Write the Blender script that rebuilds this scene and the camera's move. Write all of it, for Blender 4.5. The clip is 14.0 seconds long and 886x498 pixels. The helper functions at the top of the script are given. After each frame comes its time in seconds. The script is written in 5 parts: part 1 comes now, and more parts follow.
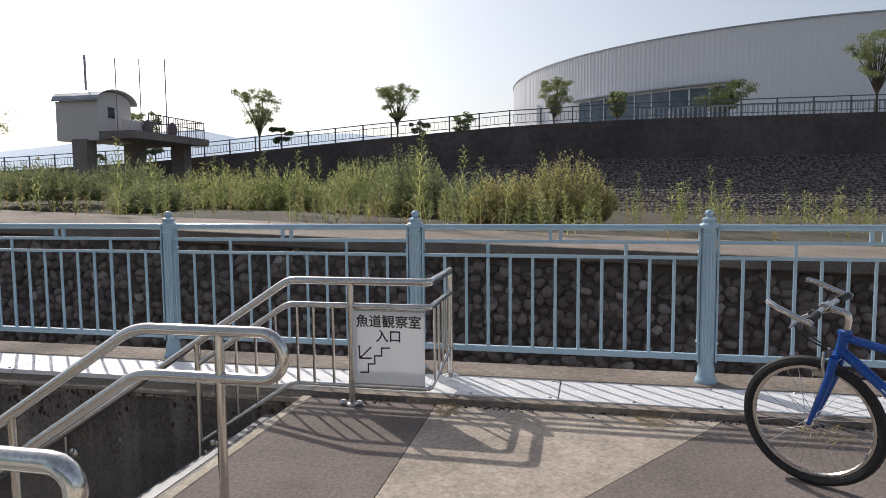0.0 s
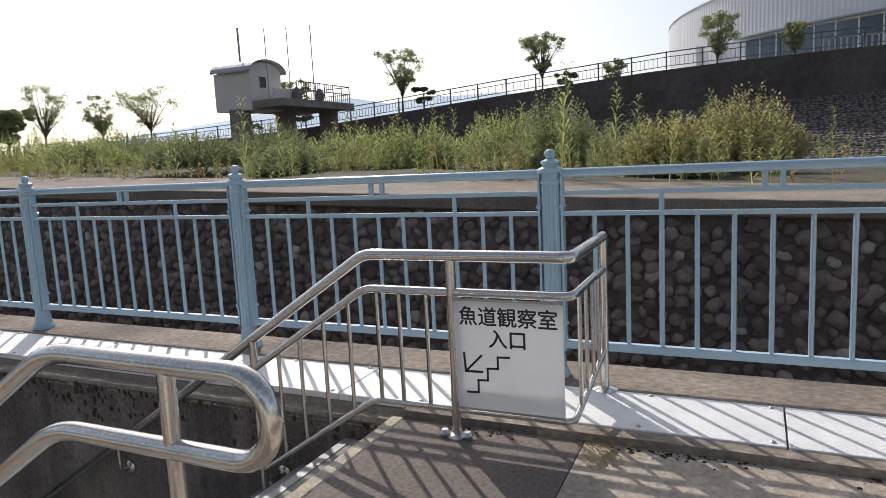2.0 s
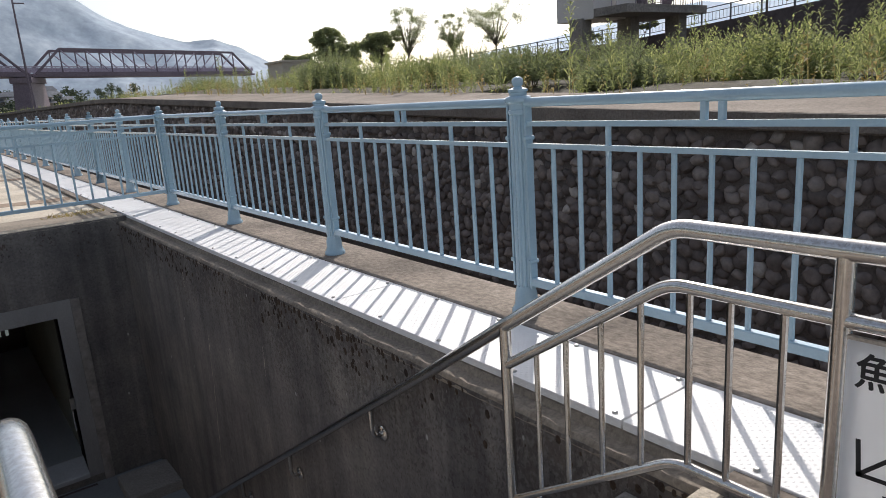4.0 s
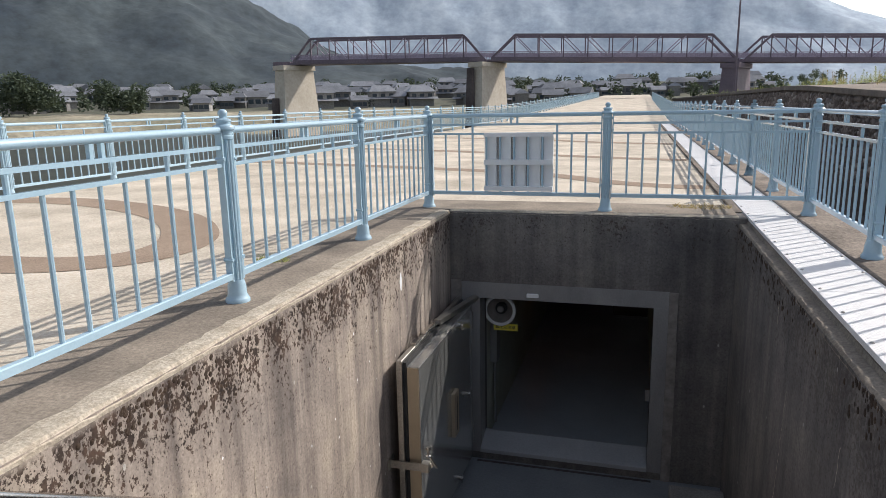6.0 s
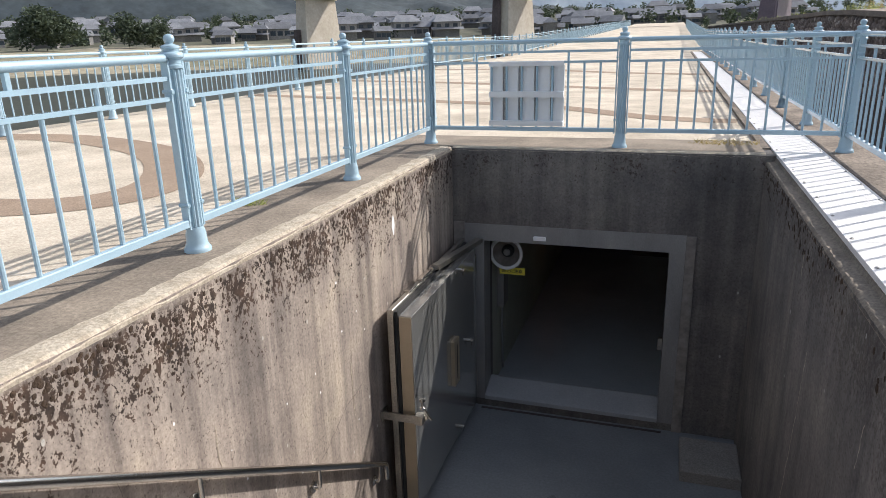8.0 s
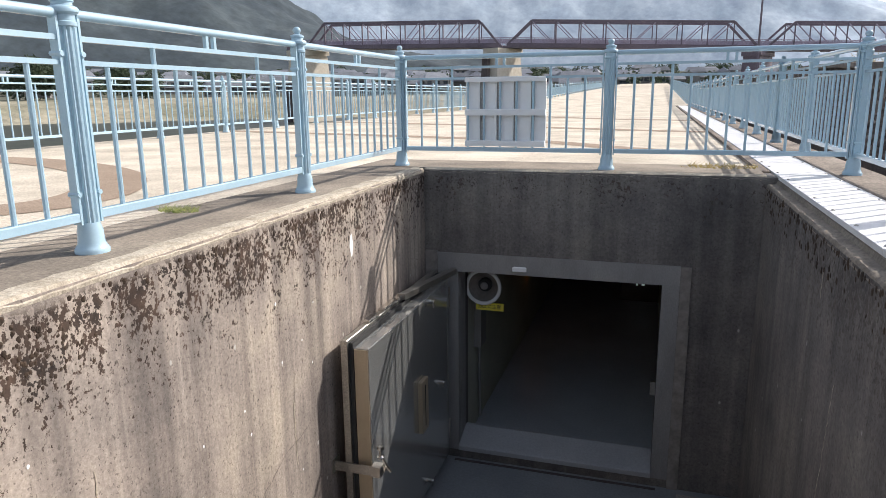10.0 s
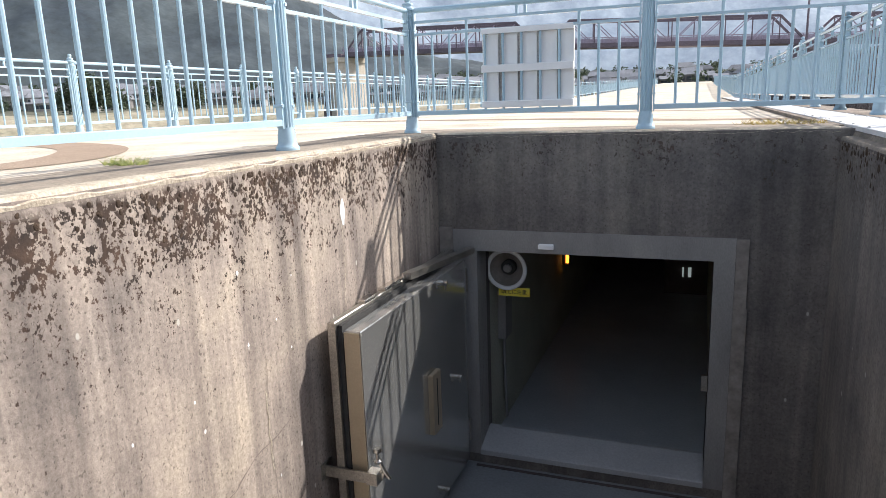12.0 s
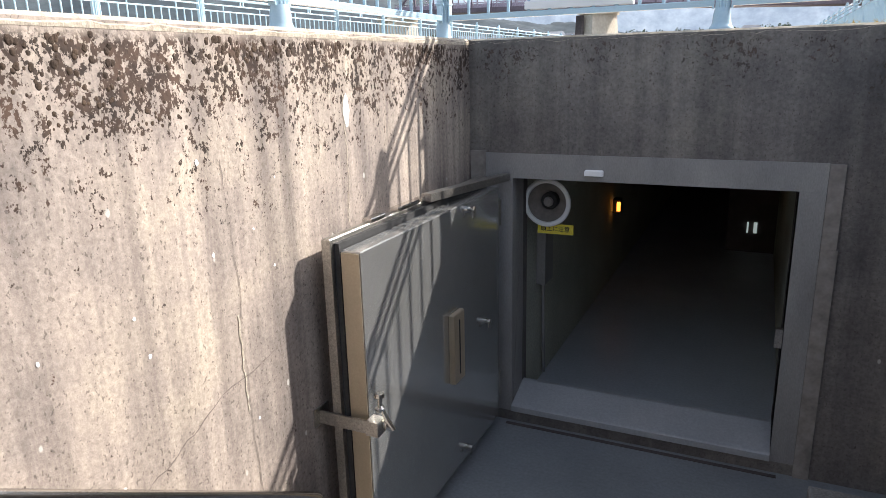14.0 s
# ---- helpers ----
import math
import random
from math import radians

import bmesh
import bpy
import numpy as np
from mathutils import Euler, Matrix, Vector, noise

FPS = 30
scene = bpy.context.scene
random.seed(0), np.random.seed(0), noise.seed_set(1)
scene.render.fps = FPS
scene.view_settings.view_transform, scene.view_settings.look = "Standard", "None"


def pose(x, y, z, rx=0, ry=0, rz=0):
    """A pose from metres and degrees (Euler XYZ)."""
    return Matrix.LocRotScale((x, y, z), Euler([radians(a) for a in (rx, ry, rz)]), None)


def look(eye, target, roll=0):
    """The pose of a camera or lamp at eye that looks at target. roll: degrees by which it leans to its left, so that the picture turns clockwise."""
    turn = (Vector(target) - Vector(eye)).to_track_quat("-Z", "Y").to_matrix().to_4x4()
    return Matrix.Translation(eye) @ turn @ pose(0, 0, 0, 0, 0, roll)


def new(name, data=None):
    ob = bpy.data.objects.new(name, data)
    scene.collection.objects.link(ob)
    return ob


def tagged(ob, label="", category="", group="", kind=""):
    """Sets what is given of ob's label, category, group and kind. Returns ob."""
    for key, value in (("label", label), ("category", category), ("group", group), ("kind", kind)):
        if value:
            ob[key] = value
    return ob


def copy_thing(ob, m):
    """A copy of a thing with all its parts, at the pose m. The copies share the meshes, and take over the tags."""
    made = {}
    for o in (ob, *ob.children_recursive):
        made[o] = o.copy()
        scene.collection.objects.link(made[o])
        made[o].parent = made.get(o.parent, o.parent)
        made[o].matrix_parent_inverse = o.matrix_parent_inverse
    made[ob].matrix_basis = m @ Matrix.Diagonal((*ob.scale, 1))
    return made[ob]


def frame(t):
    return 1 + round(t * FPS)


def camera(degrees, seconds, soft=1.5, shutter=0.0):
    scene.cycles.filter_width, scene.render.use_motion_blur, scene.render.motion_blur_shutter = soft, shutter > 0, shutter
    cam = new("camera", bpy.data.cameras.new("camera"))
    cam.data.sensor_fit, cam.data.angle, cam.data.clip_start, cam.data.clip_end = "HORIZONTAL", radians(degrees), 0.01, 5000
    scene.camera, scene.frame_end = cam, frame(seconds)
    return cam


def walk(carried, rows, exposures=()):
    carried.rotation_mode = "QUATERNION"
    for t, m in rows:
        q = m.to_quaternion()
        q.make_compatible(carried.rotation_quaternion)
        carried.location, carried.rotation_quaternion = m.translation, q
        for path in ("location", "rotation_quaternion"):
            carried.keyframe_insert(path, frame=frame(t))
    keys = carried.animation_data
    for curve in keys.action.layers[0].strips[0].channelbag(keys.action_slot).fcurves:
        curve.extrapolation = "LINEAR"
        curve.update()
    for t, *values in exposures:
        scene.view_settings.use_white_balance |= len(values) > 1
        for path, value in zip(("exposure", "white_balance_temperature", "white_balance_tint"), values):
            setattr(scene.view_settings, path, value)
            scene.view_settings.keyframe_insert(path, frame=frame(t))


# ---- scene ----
cam = camera(66.3, 14.0, 0.85)
PATH = [
    (0, (-0.734, -1.242, 1.284), (1.212, -0.815, 1.117), -0.5),
    (0.5, (-0.345, -1.196, 1.28), (1.564, -0.626, 1.108), -0.5),
    (1, (0.005, -1.098, 1.224), (1.878, -0.421, 1.048), -1.1),
    (1.5, (0.327, -1.007, 1.179), (2.162, -0.247, 0.942), -2.3),
    (2, (0.7, -0.932, 1.15), (2.495, -0.094, 0.877), -2.9),
    (2.2, (0.825, -0.901, 1.134), (2.611, -0.05, 0.84), -2.5),
    (4.3, (1.847, -0.262, 1.122), (2.779, 1.44, 0.64), -3.8),
    (4.5, (1.922, -0.186, 1.126), (2.666, 1.604, 0.633), -3.3),
    (5, (2.116, 0.013, 1.13), (2.187, 1.959, 0.673), -0.5),
    (5.5, (2.254, 0.264, 1.109), (1.97, 2.194, 0.667), 0.5),
    (6, (2.334, 0.492, 1.149), (1.789, 2.372, 0.736), -1.1),
    (6.5, (2.467, 0.647, 1.149), (1.762, 2.447, 0.633), 0.6),
    (7, (2.517, 0.763, 1.158), (1.821, 2.541, 0.563), -0.9),
    (7.5, (2.464, 0.886, 1.15), (1.89, 2.695, 0.52), -0.7),
    (8, (2.455, 0.989, 1.101), (1.848, 2.799, 0.505), -1.6),
    (8.5, (2.493, 1.128, 1.029), (1.824, 2.928, 0.471), 0.2),
    (9, (2.462, 1.28, 0.934), (1.902, 3.122, 0.392), 1.5),
    (9.2, (2.447, 1.336, 0.899), (1.91, 3.192, 0.383), 0.4),
    (11.3, (2.429, 2.069, 0.394), (1.782, 3.917, -0.012), -0.9),
    (11.5, (2.439, 2.141, 0.387), (1.774, 3.98, -0.03), -0.0),
    (12, (2.413, 2.334, 0.26), (1.716, 4.16, -0.163), -2.0),
    (12.5, (2.378, 2.504, 0.155), (1.691, 4.331, -0.283), -1.9),
    (13, (2.383, 2.687, 0.051), (1.679, 4.502, -0.406), 0.5),
    (13.5, (2.346, 2.853, -0.069), (1.565, 4.627, -0.56), -0.9),
    (14, (2.3, 3.005, -0.187), (1.478, 4.753, -0.706), -1.4),
]
EXPO = [(0.0, -0.5, 6450, 12), (2.2, -0.44, 6450, 12), (4.5, -0.33, 6450, 12), (6.5, -0.16, 6450, 12), (7.5, -0.01, 6450, 12), (9.0, 0.08, 6450, 12), (11.5, 0.36, 6450, 12), (14.0, 0.85, 6450, 12)]
walk(cam, [(r[0], look(*r[1:])) for r in PATH], EXPO)

# ---- world and sun ----
SUN_AZ, SUN_EL = 43.0, 38.0          # degrees from +x towards +y, and above the horizon
world = bpy.data.worlds.new("world")
scene.world = world
world.use_nodes = True
wn = world.node_tree
sky = wn.nodes.new("ShaderNodeTexSky")
sky.sky_type = "NISHITA"
sky.sun_disc = False
sky.sun_elevation = radians(SUN_EL)
sky.sun_rotation = radians(90.0 - SUN_AZ)
sky.air_density, sky.dust_density, sky.ozone_density = 1.0, 2.2, 1.5
haze = wn.nodes.new("ShaderNodeHueSaturation")
haze.inputs["Saturation"].default_value = 0.6
wn.links.new(sky.outputs[0], haze.inputs["Color"])
wn.links.new(haze.outputs[0], wn.nodes["Background"].inputs[0])
wn.nodes["Background"].inputs[1].default_value = 0.17
sun_data = bpy.data.lights.new("sun", "SUN")
sun_data.energy, sun_data.angle, sun_data.color = 4.3, radians(0.53), (1.0, 0.955, 0.89)
sun = new("sun", sun_data)
sdir = Vector((math.cos(radians(SUN_AZ)) * math.cos(radians(SUN_EL)), math.sin(radians(SUN_AZ)) * math.cos(radians(SUN_EL)), math.sin(radians(SUN_EL))))
sun.matrix_world = look(sdir * 60, (0, 0, 0))

rng = random.Random(7)


# ---- materials ----
def nodes_of(name):
    m = bpy.data.materials.new(name)
    m.use_nodes = True
    nt = m.node_tree
    return m, nt, nt.nodes["Principled BSDF"]


def ramp(nt, src, stops):
    r = nt.nodes.new("ShaderNodeValToRGB")
    els = r.color_ramp.elements
    while len(els) < len(stops):
        els.new(0.5)
    for e, (p, c) in zip(els, stops):
        e.position = p
        e.color = (*c, 1) if len(c) == 3 else c
    nt.links.new(src, r.inputs[0])
    return r.outputs[0]


def place_vec(nt, scale=(1, 1, 1)):
    g = nt.nodes.new("ShaderNodeNewGeometry")
    mp = nt.nodes.new("ShaderNodeMapping")
    mp.inputs["Scale"].default_value = scale
    nt.links.new(g.outputs["Position"], mp.inputs[0])
    return mp.outputs[0]


def noise_of(nt, scale, detail=5.0, rough=0.6, vec=None, stretch=(1, 1, 1)):
    n = nt.nodes.new("ShaderNodeTexNoise")
    n.inputs["Scale"].default_value, n.inputs["Detail"].default_value, n.inputs["Roughness"].default_value = scale, detail, rough
    nt.links.new(vec if vec else place_vec(nt, stretch), n.inputs["Vector"])
    return n.outputs["Fac"]


def mixc(nt, fac, a, b, mode="MIX"):
    n = nt.nodes.new("ShaderNodeMix")
    n.data_type, n.blend_type = "RGBA", mode
    for sock, v in ((n.inputs[0], fac), (n.inputs[6], a), (n.inputs[7], b)):
        if isinstance(v, (int, float)):
            sock.default_value = v
        elif isinstance(v, tuple):
            sock.default_value = (*v, 1)
        else:
            nt.links.new(v, sock)
    return n.outputs[2]


def calc(nt, op, a, b=0.0):
    n = nt.nodes.new("ShaderNodeMath")
    n.operation, n.use_clamp = op, False
    for sock, v in ((n.inputs[0], a), (n.inputs[1], b)):
        if isinstance(v, (int, float)):
            sock.default_value = v
        else:
            nt.links.new(v, sock)
    return n.outputs[0]


def bump_of(nt, bsdf, height, strength=0.3, dist=0.01):
    b = nt.nodes.new("ShaderNodeBump")
    b.inputs["Strength"].default_value, b.inputs["Distance"].default_value = strength, dist
    nt.links.new(height, b.inputs["Height"])
    nt.links.new(b.outputs[0], bsdf.inputs["Normal"])


def surface(name, a, b, scale=3.0, fine=60.0, rough=0.7, metal=0.0, bump=0.25, dist=0.006, stretch=(1, 1, 1), rand=0.0, spec=0.4, amt=0.55):
    """Two tones mixed at a coarse scale, speckled at a fine one, with fine relief."""
    m, nt, s = nodes_of(name)
    coarse = ramp(nt, noise_of(nt, scale, 6, 0.65, stretch=stretch), [(0.3, a), (0.7, b)])
    f = noise_of(nt, fine, 3, 0.7, stretch=stretch)
    col = mixc(nt, amt, coarse, ramp(nt, f, [(0.3, (0.25, 0.25, 0.25)), (0.7, (0.78, 0.78, 0.78))]), "OVERLAY")
    if rand:
        oi = nt.nodes.new("ShaderNodeObjectInfo")
        v = ramp(nt, oi.outputs["Random"], [(0.0, (1 - rand,) * 3), (1.0, (1.0, 1.0, 1.0))])
        col = mixc(nt, 1.0, col, v, "MULTIPLY")
    nt.links.new(col, s.inputs["Base Color"])
    s.inputs["Roughness"].default_value, s.inputs["Metallic"].default_value = rough, metal
    s.inputs["Specular IOR Level"].default_value = spec
    if bump:
        bump_of(nt, s, calc(nt, "ADD", f, noise_of(nt, scale * 4, 4)), bump, dist)
    return m


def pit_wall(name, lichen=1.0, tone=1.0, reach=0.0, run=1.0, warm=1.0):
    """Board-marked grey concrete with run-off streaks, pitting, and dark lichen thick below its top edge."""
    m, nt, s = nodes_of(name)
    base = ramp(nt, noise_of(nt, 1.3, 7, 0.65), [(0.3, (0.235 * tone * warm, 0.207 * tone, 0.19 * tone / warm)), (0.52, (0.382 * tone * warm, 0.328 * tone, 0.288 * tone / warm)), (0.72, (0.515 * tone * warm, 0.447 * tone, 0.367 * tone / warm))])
    streak = noise_of(nt, 1.0, 5, 0.6, stretch=(3.2, 3.2, 0.16))
    base = mixc(nt, 0.62 * run, base, ramp(nt, streak, [(0.34, (0.2, 0.195, 0.2)), (0.64, (0.72, 0.70, 0.67))]), "OVERLAY")
    thin = noise_of(nt, 1.0, 4, 0.6, stretch=(11, 11, 0.45))
    base = mixc(nt, 0.45 * run, base, ramp(nt, thin, [(0.36, (0.25, 0.245, 0.25)), (0.62, (0.68, 0.67, 0.64))]), "OVERLAY")
    fine = noise_of(nt, 45, 4, 0.7)
    base = mixc(nt, 0.38, base, ramp(nt, fine, [(0.3, (0.2, 0.2, 0.2)), (0.7, (0.8, 0.8, 0.8))]), "OVERLAY")
    pit = ramp(nt, noise_of(nt, 70, 2, 0.5, stretch=(1, 1, 0.7)), [(0.63, (0, 0, 0)), (0.68, (1, 1, 1))])
    base = mixc(nt, calc(nt, "MULTIPLY", pit, 0.55), base, (0.07, 0.058, 0.05))
    g = nt.nodes.new("ShaderNodeNewGeometry")
    sep = nt.nodes.new("ShaderNodeSeparateXYZ")
    nt.links.new(g.outputs["Position"], sep.inputs[0])
    h = calc(nt, "ADD", sep.outputs["Z"], calc(nt, "MULTIPLY", noise_of(nt, 1.7, 5, 0.7, stretch=(1, 1, 0.5)), 0.8))
    blob = calc(nt, "ADD", calc(nt, "MULTIPLY", noise_of(nt, 37, 4, 0.7, stretch=(1, 1, 0.8)), 0.70), calc(nt, "MULTIPLY", noise_of(nt, 6.5, 4, 0.65, stretch=(1, 1, 0.7)), 0.30))
    band = nt.nodes.new("ShaderNodeMapRange")
    band.inputs["From Min"].default_value, band.inputs["From Max"].default_value = -0.42 + reach, 0.36 + reach
    band.inputs["To Min"].default_value, band.inputs["To Max"].default_value = 0.36, 0.53
    nt.links.new(h, band.inputs["Value"])
    mask = nt.nodes.new("ShaderNodeMapRange")
    mask.inputs["From Min"].default_value, mask.inputs["From Max"].default_value = 0.0, 0.02
    nt.links.new(calc(nt, "SUBTRACT", band.outputs[0], blob), mask.inputs["Value"])
    lich = ramp(nt, noise_of(nt, 9, 3), [(0.35, (0.018, 0.012, 0.010)), (0.7, (0.085, 0.050, 0.034))])
    clear = nt.nodes.new("ShaderNodeMapRange")
    clear.inputs["From Min"].default_value, clear.inputs["From Max"].default_value = -0.035, -0.075
    nt.links.new(calc(nt, "ADD", sep.outputs["Z"], calc(nt, "MULTIPLY", calc(nt, "SUBTRACT", noise_of(nt, 3.0, 4, 0.7), 0.5), 0.12)), clear.inputs["Value"])
    grown = calc(nt, "MULTIPLY", mask.outputs[0], clear.outputs[0])
    col = mixc(nt, calc(nt, "MULTIPLY", grown, 0.93 * lichen), base, lich)
    pale = nt.nodes.new("ShaderNodeTexVoronoi")
    pale.inputs["Scale"].default_value = 5.5
    nt.links.new(place_vec(nt, (1, 1, 0.6)), pale.inputs["Vector"])
    spots = ramp(nt, pale.outputs["Distance"], [(0.045, (1, 1, 1)), (0.06, (0, 0, 0))])
    col = mixc(nt, calc(nt, "MULTIPLY", spots, 0.55), col, (0.66, 0.64, 0.58))
    nt.links.new(col, s.inputs["Base Color"])
    s.inputs["Roughness"].default_value = 0.88
    s.inputs["Specular IOR Level"].default_value = 0.25
    bump_of(nt, s, calc(nt, "ADD", calc(nt, "MULTIPLY", mask.outputs[0], 0.5), calc(nt, "ADD", fine, streak)), 0.35, 0.008)
    return m


def leaf_mat(name, a, b, trans=0.35):
    m, nt, s = nodes_of(name)
    g = nt.nodes.new("ShaderNodeNewGeometry")
    col = ramp(nt, g.outputs["Random Per Island"], [(0.0, a), (1.0, b)])
    col = mixc(nt, 0.5, col, ramp(nt, noise_of(nt, 0.35, 3), [(0.3, (0.3, 0.3, 0.3)), (0.7, (0.7, 0.68, 0.6))]), "OVERLAY")
    nt.links.new(col, s.inputs["Base Color"])
    s.inputs["Roughness"].default_value = 0.65
    s.inputs["Specular IOR Level"].default_value = 0.2
    t = nt.nodes.new("ShaderNodeBsdfTranslucent")
    nt.links.new(mixc(nt, 1.0, col, (1.0, 0.96, 0.66), "MULTIPLY"), t.inputs["Color"])
    mx = nt.nodes.new("ShaderNodeMixShader")
    mx.inputs[0].default_value = trans
    nt.links.new(s.outputs[0], mx.inputs[1])
    nt.links.new(t.outputs[0], mx.inputs[2])
    nt.links.new(mx.outputs[0], nt.nodes["Material Output"].inputs["Surface"])
    return m


def thin_board(name, col, trans):
    """White plastic board thin enough to let some sun through."""
    m, nt, s = nodes_of(name)
    c = ramp(nt, noise_of(nt, 5, 4), [(0.3, tuple(v * 0.95 for v in col)), (0.7, col)])
    nt.links.new(c, s.inputs["Base Color"])
    s.inputs["Roughness"].default_value = 0.45
    t = nt.nodes.new("ShaderNodeBsdfTranslucent")
    nt.links.new(c, t.inputs["Color"])
    mx = nt.nodes.new("ShaderNodeMixShader")
    mx.inputs[0].default_value = trans
    nt.links.new(s.outputs[0], mx.inputs[1])
    nt.links.new(t.outputs[0], mx.inputs[2])
    nt.links.new(mx.outputs[0], nt.nodes["Material Output"].inputs["Surface"])
    return m


def glow(name, col, power):
    m, nt, s = nodes_of(name)
    s.inputs["Base Color"].default_value = (*col, 1)
    s.inputs["Emission Color"].default_value = (*col, 1)
    s.inputs["Emission Strength"].default_value = power
    return m


def stone_mat(name):
    m, nt, s = nodes_of(name)
    g, oi = nt.nodes.new("ShaderNodeNewGeometry"), nt.nodes.new("ShaderNodeObjectInfo")
    r = calc(nt, "FRACT", calc(nt, "ADD", g.outputs["Random Per Island"], oi.outputs["Random"]))
    col = ramp(nt, r, [(0.0, (0.10, 0.083, 0.077)), (0.5, (0.18, 0.152, 0.14)), (0.94, (0.26, 0.225, 0.205)), (1.0, (0.45, 0.42, 0.39))])
    col = mixc(nt, 0.6, col, ramp(nt, noise_of(nt, 14, 5), [(0.3, (0.25, 0.25, 0.25)), (0.7, (0.7, 0.68, 0.66))]), "OVERLAY")
    nt.links.new(col, s.inputs["Base Color"])
    s.inputs["Roughness"].default_value = 0.8
    bump_of(nt, s, noise_of(nt, 40, 4), 0.3, 0.01)
    return m


def plate_mat(name):
    """White-painted chequer plate: small raised lozenges."""
    m, nt, s = nodes_of(name)
    v = nt.nodes.new("ShaderNodeTexVoronoi")
    v.inputs["Scale"].default_value, v.inputs["Randomness"].default_value = 45, 0.0
    mp = nt.nodes.new("ShaderNodeMapping")
    mp.inputs["Rotation"].default_value = (0, 0, radians(45))
    nt.links.new(place_vec(nt), mp.inputs[0])
    nt.links.new(mp.outputs[0], v.inputs["Vector"])
    col = ramp(nt, noise_of(nt, 6, 6, 0.7), [(0.25, (0.77, 0.745, 0.72)), (0.6, (0.89, 0.87, 0.85))])
    nt.links.new(col, s.inputs["Base Color"])
    s.inputs["Roughness"].default_value = 0.45
    bump_of(nt, s, ramp(nt, v.outputs["Distance"], [(0.25, (1, 1, 1)), (0.4, (0, 0, 0))]), 0.5, 0.003)
    return m


def riprap_mat(name):
    m, nt, s = nodes_of(name)
    v = nt.nodes.new("ShaderNodeTexVoronoi")
    v.inputs["Scale"].default_value, v.inputs["Randomness"].default_value = 4.6, 0.7
    nt.links.new(place_vec(nt, (1.0, 1.0, 1.6)), v.inputs["Vector"])
    col = ramp(nt, v.outputs["Distance"], [(0.1, (0.30, 0.26, 0.235)), (0.5, (0.12, 0.10, 0.092)), (0.75, (0.035, 0.03, 0.03))])
    sh = ramp(nt, v.outputs["Color"], [(0.0, (0.4, 0.4, 0.4)), (1.0, (0.7, 0.7, 0.7))])
    nt.links.new(mixc(nt, 0.8, col, sh, "OVERLAY"), s.inputs["Base Color"])
    s.inputs["Roughness"].default_value = 0.9
    bump_of(nt, s, ramp(nt, v.outputs["Distance"], [(0.1, (1, 1, 1)), (0.7, (0, 0, 0))]), 1.0, 0.15)
    return m


BLUE = surface("blue_paint", (0.375, 0.535, 0.635), (0.44, 0.60, 0.695), 2.0, 90, 0.25, 0.0, 0.03, 0.001, amt=0.1)
BLUE.node_tree.nodes["Principled BSDF"].inputs["Coat Weight"].default_value = 0.7
BLUE.node_tree.nodes["Principled BSDF"].inputs["Coat Roughness"].default_value = 0.14
STEEL = surface("stainless", (0.60, 0.58, 0.55), (0.72, 0.70, 0.66), 5, 120, 0.2, 1.0, 0.04, 0.001)
STEEL_DULL = surface("brushed_steel", (0.42, 0.40, 0.37), (0.56, 0.54, 0.5), 3, 90, 0.42, 1.0, 0.08, 0.002)
SILL = surface("pale_sill_paint", (0.34, 0.35, 0.36), (0.43, 0.44, 0.445), 1.5, 50, 0.4, 0, 0.08, 0.004, amt=0.2)
HALL_GLASS = surface("hall_glass", (0.10, 0.14, 0.18), (0.15, 0.19, 0.23), 0.05, 0.4, 0.12, 0, 0.0, spec=0.8)
BRONZE = surface("bronzed_steel", (0.42, 0.35, 0.25), (0.50, 0.42, 0.31), 3, 90, 0.4, 0.5, 0.03, 0.001, amt=0.12)
MOSS = surface("dry_moss", (0.028, 0.019, 0.014), (0.085, 0.055, 0.035), 8, 90, 0.95, 0, 0.5, 0.01)
DOOR_BOX = surface("door_face", (0.45, 0.455, 0.44), (0.54, 0.545, 0.53), 2.0, 70, 0.18, 0.74, 0.03, 0.002, amt=0.3)
FRAME_PAINT = surface("frame_paint", (0.20, 0.195, 0.195), (0.34, 0.33, 0.315), 2.2, 140, 0.45, 0.0, 0.1, 0.004, amt=0.25, stretch=(1, 1, 0.35))
RUBBER = surface("rubber", (0.02, 0.02, 0.02), (0.04, 0.04, 0.04), 9, 90, 0.7)
TAN = surface("tan_paving", (0.42, 0.36, 0.28), (0.78, 0.69, 0.56), 0.8, 45, 0.92, 0, 0.35, 0.006, spec=0.2)
BROWN = surface("brown_inlay", (0.30, 0.225, 0.165), (0.38, 0.29, 0.215), 1.2, 70, 0.92, 0, 0.35, 0.006, spec=0.2)
GREY = surface("grey_paving", (0.165, 0.137, 0.12), (0.235, 0.197, 0.172), 1.6, 55, 0.92, 0, 0.4, 0.008, spec=0.2)
AGG = surface("worn_aggregate", (0.34, 0.285, 0.23), (0.52, 0.44, 0.36), 3.2, 38, 0.92, 0, 0.55, 0.01, spec=0.2)
ROAD_RAIL = surface("road_fence_paint", (0.10, 0.12, 0.14), (0.17, 0.19, 0.21), 2.0, 40, 0.5)
KERB_DIRTY = surface("stained_kerb", (0.12, 0.10, 0.083), (0.36, 0.30, 0.245), 1.7, 34, 0.92, 0, 0.5, 0.012, (1, 0.6, 1), spec=0.2, amt=0.7)
CURB = surface("kerb_concrete", (0.17, 0.145, 0.118), (0.37, 0.31, 0.245), 1.5, 45, 0.9, 0, 0.4, 0.008, spec=0.2)
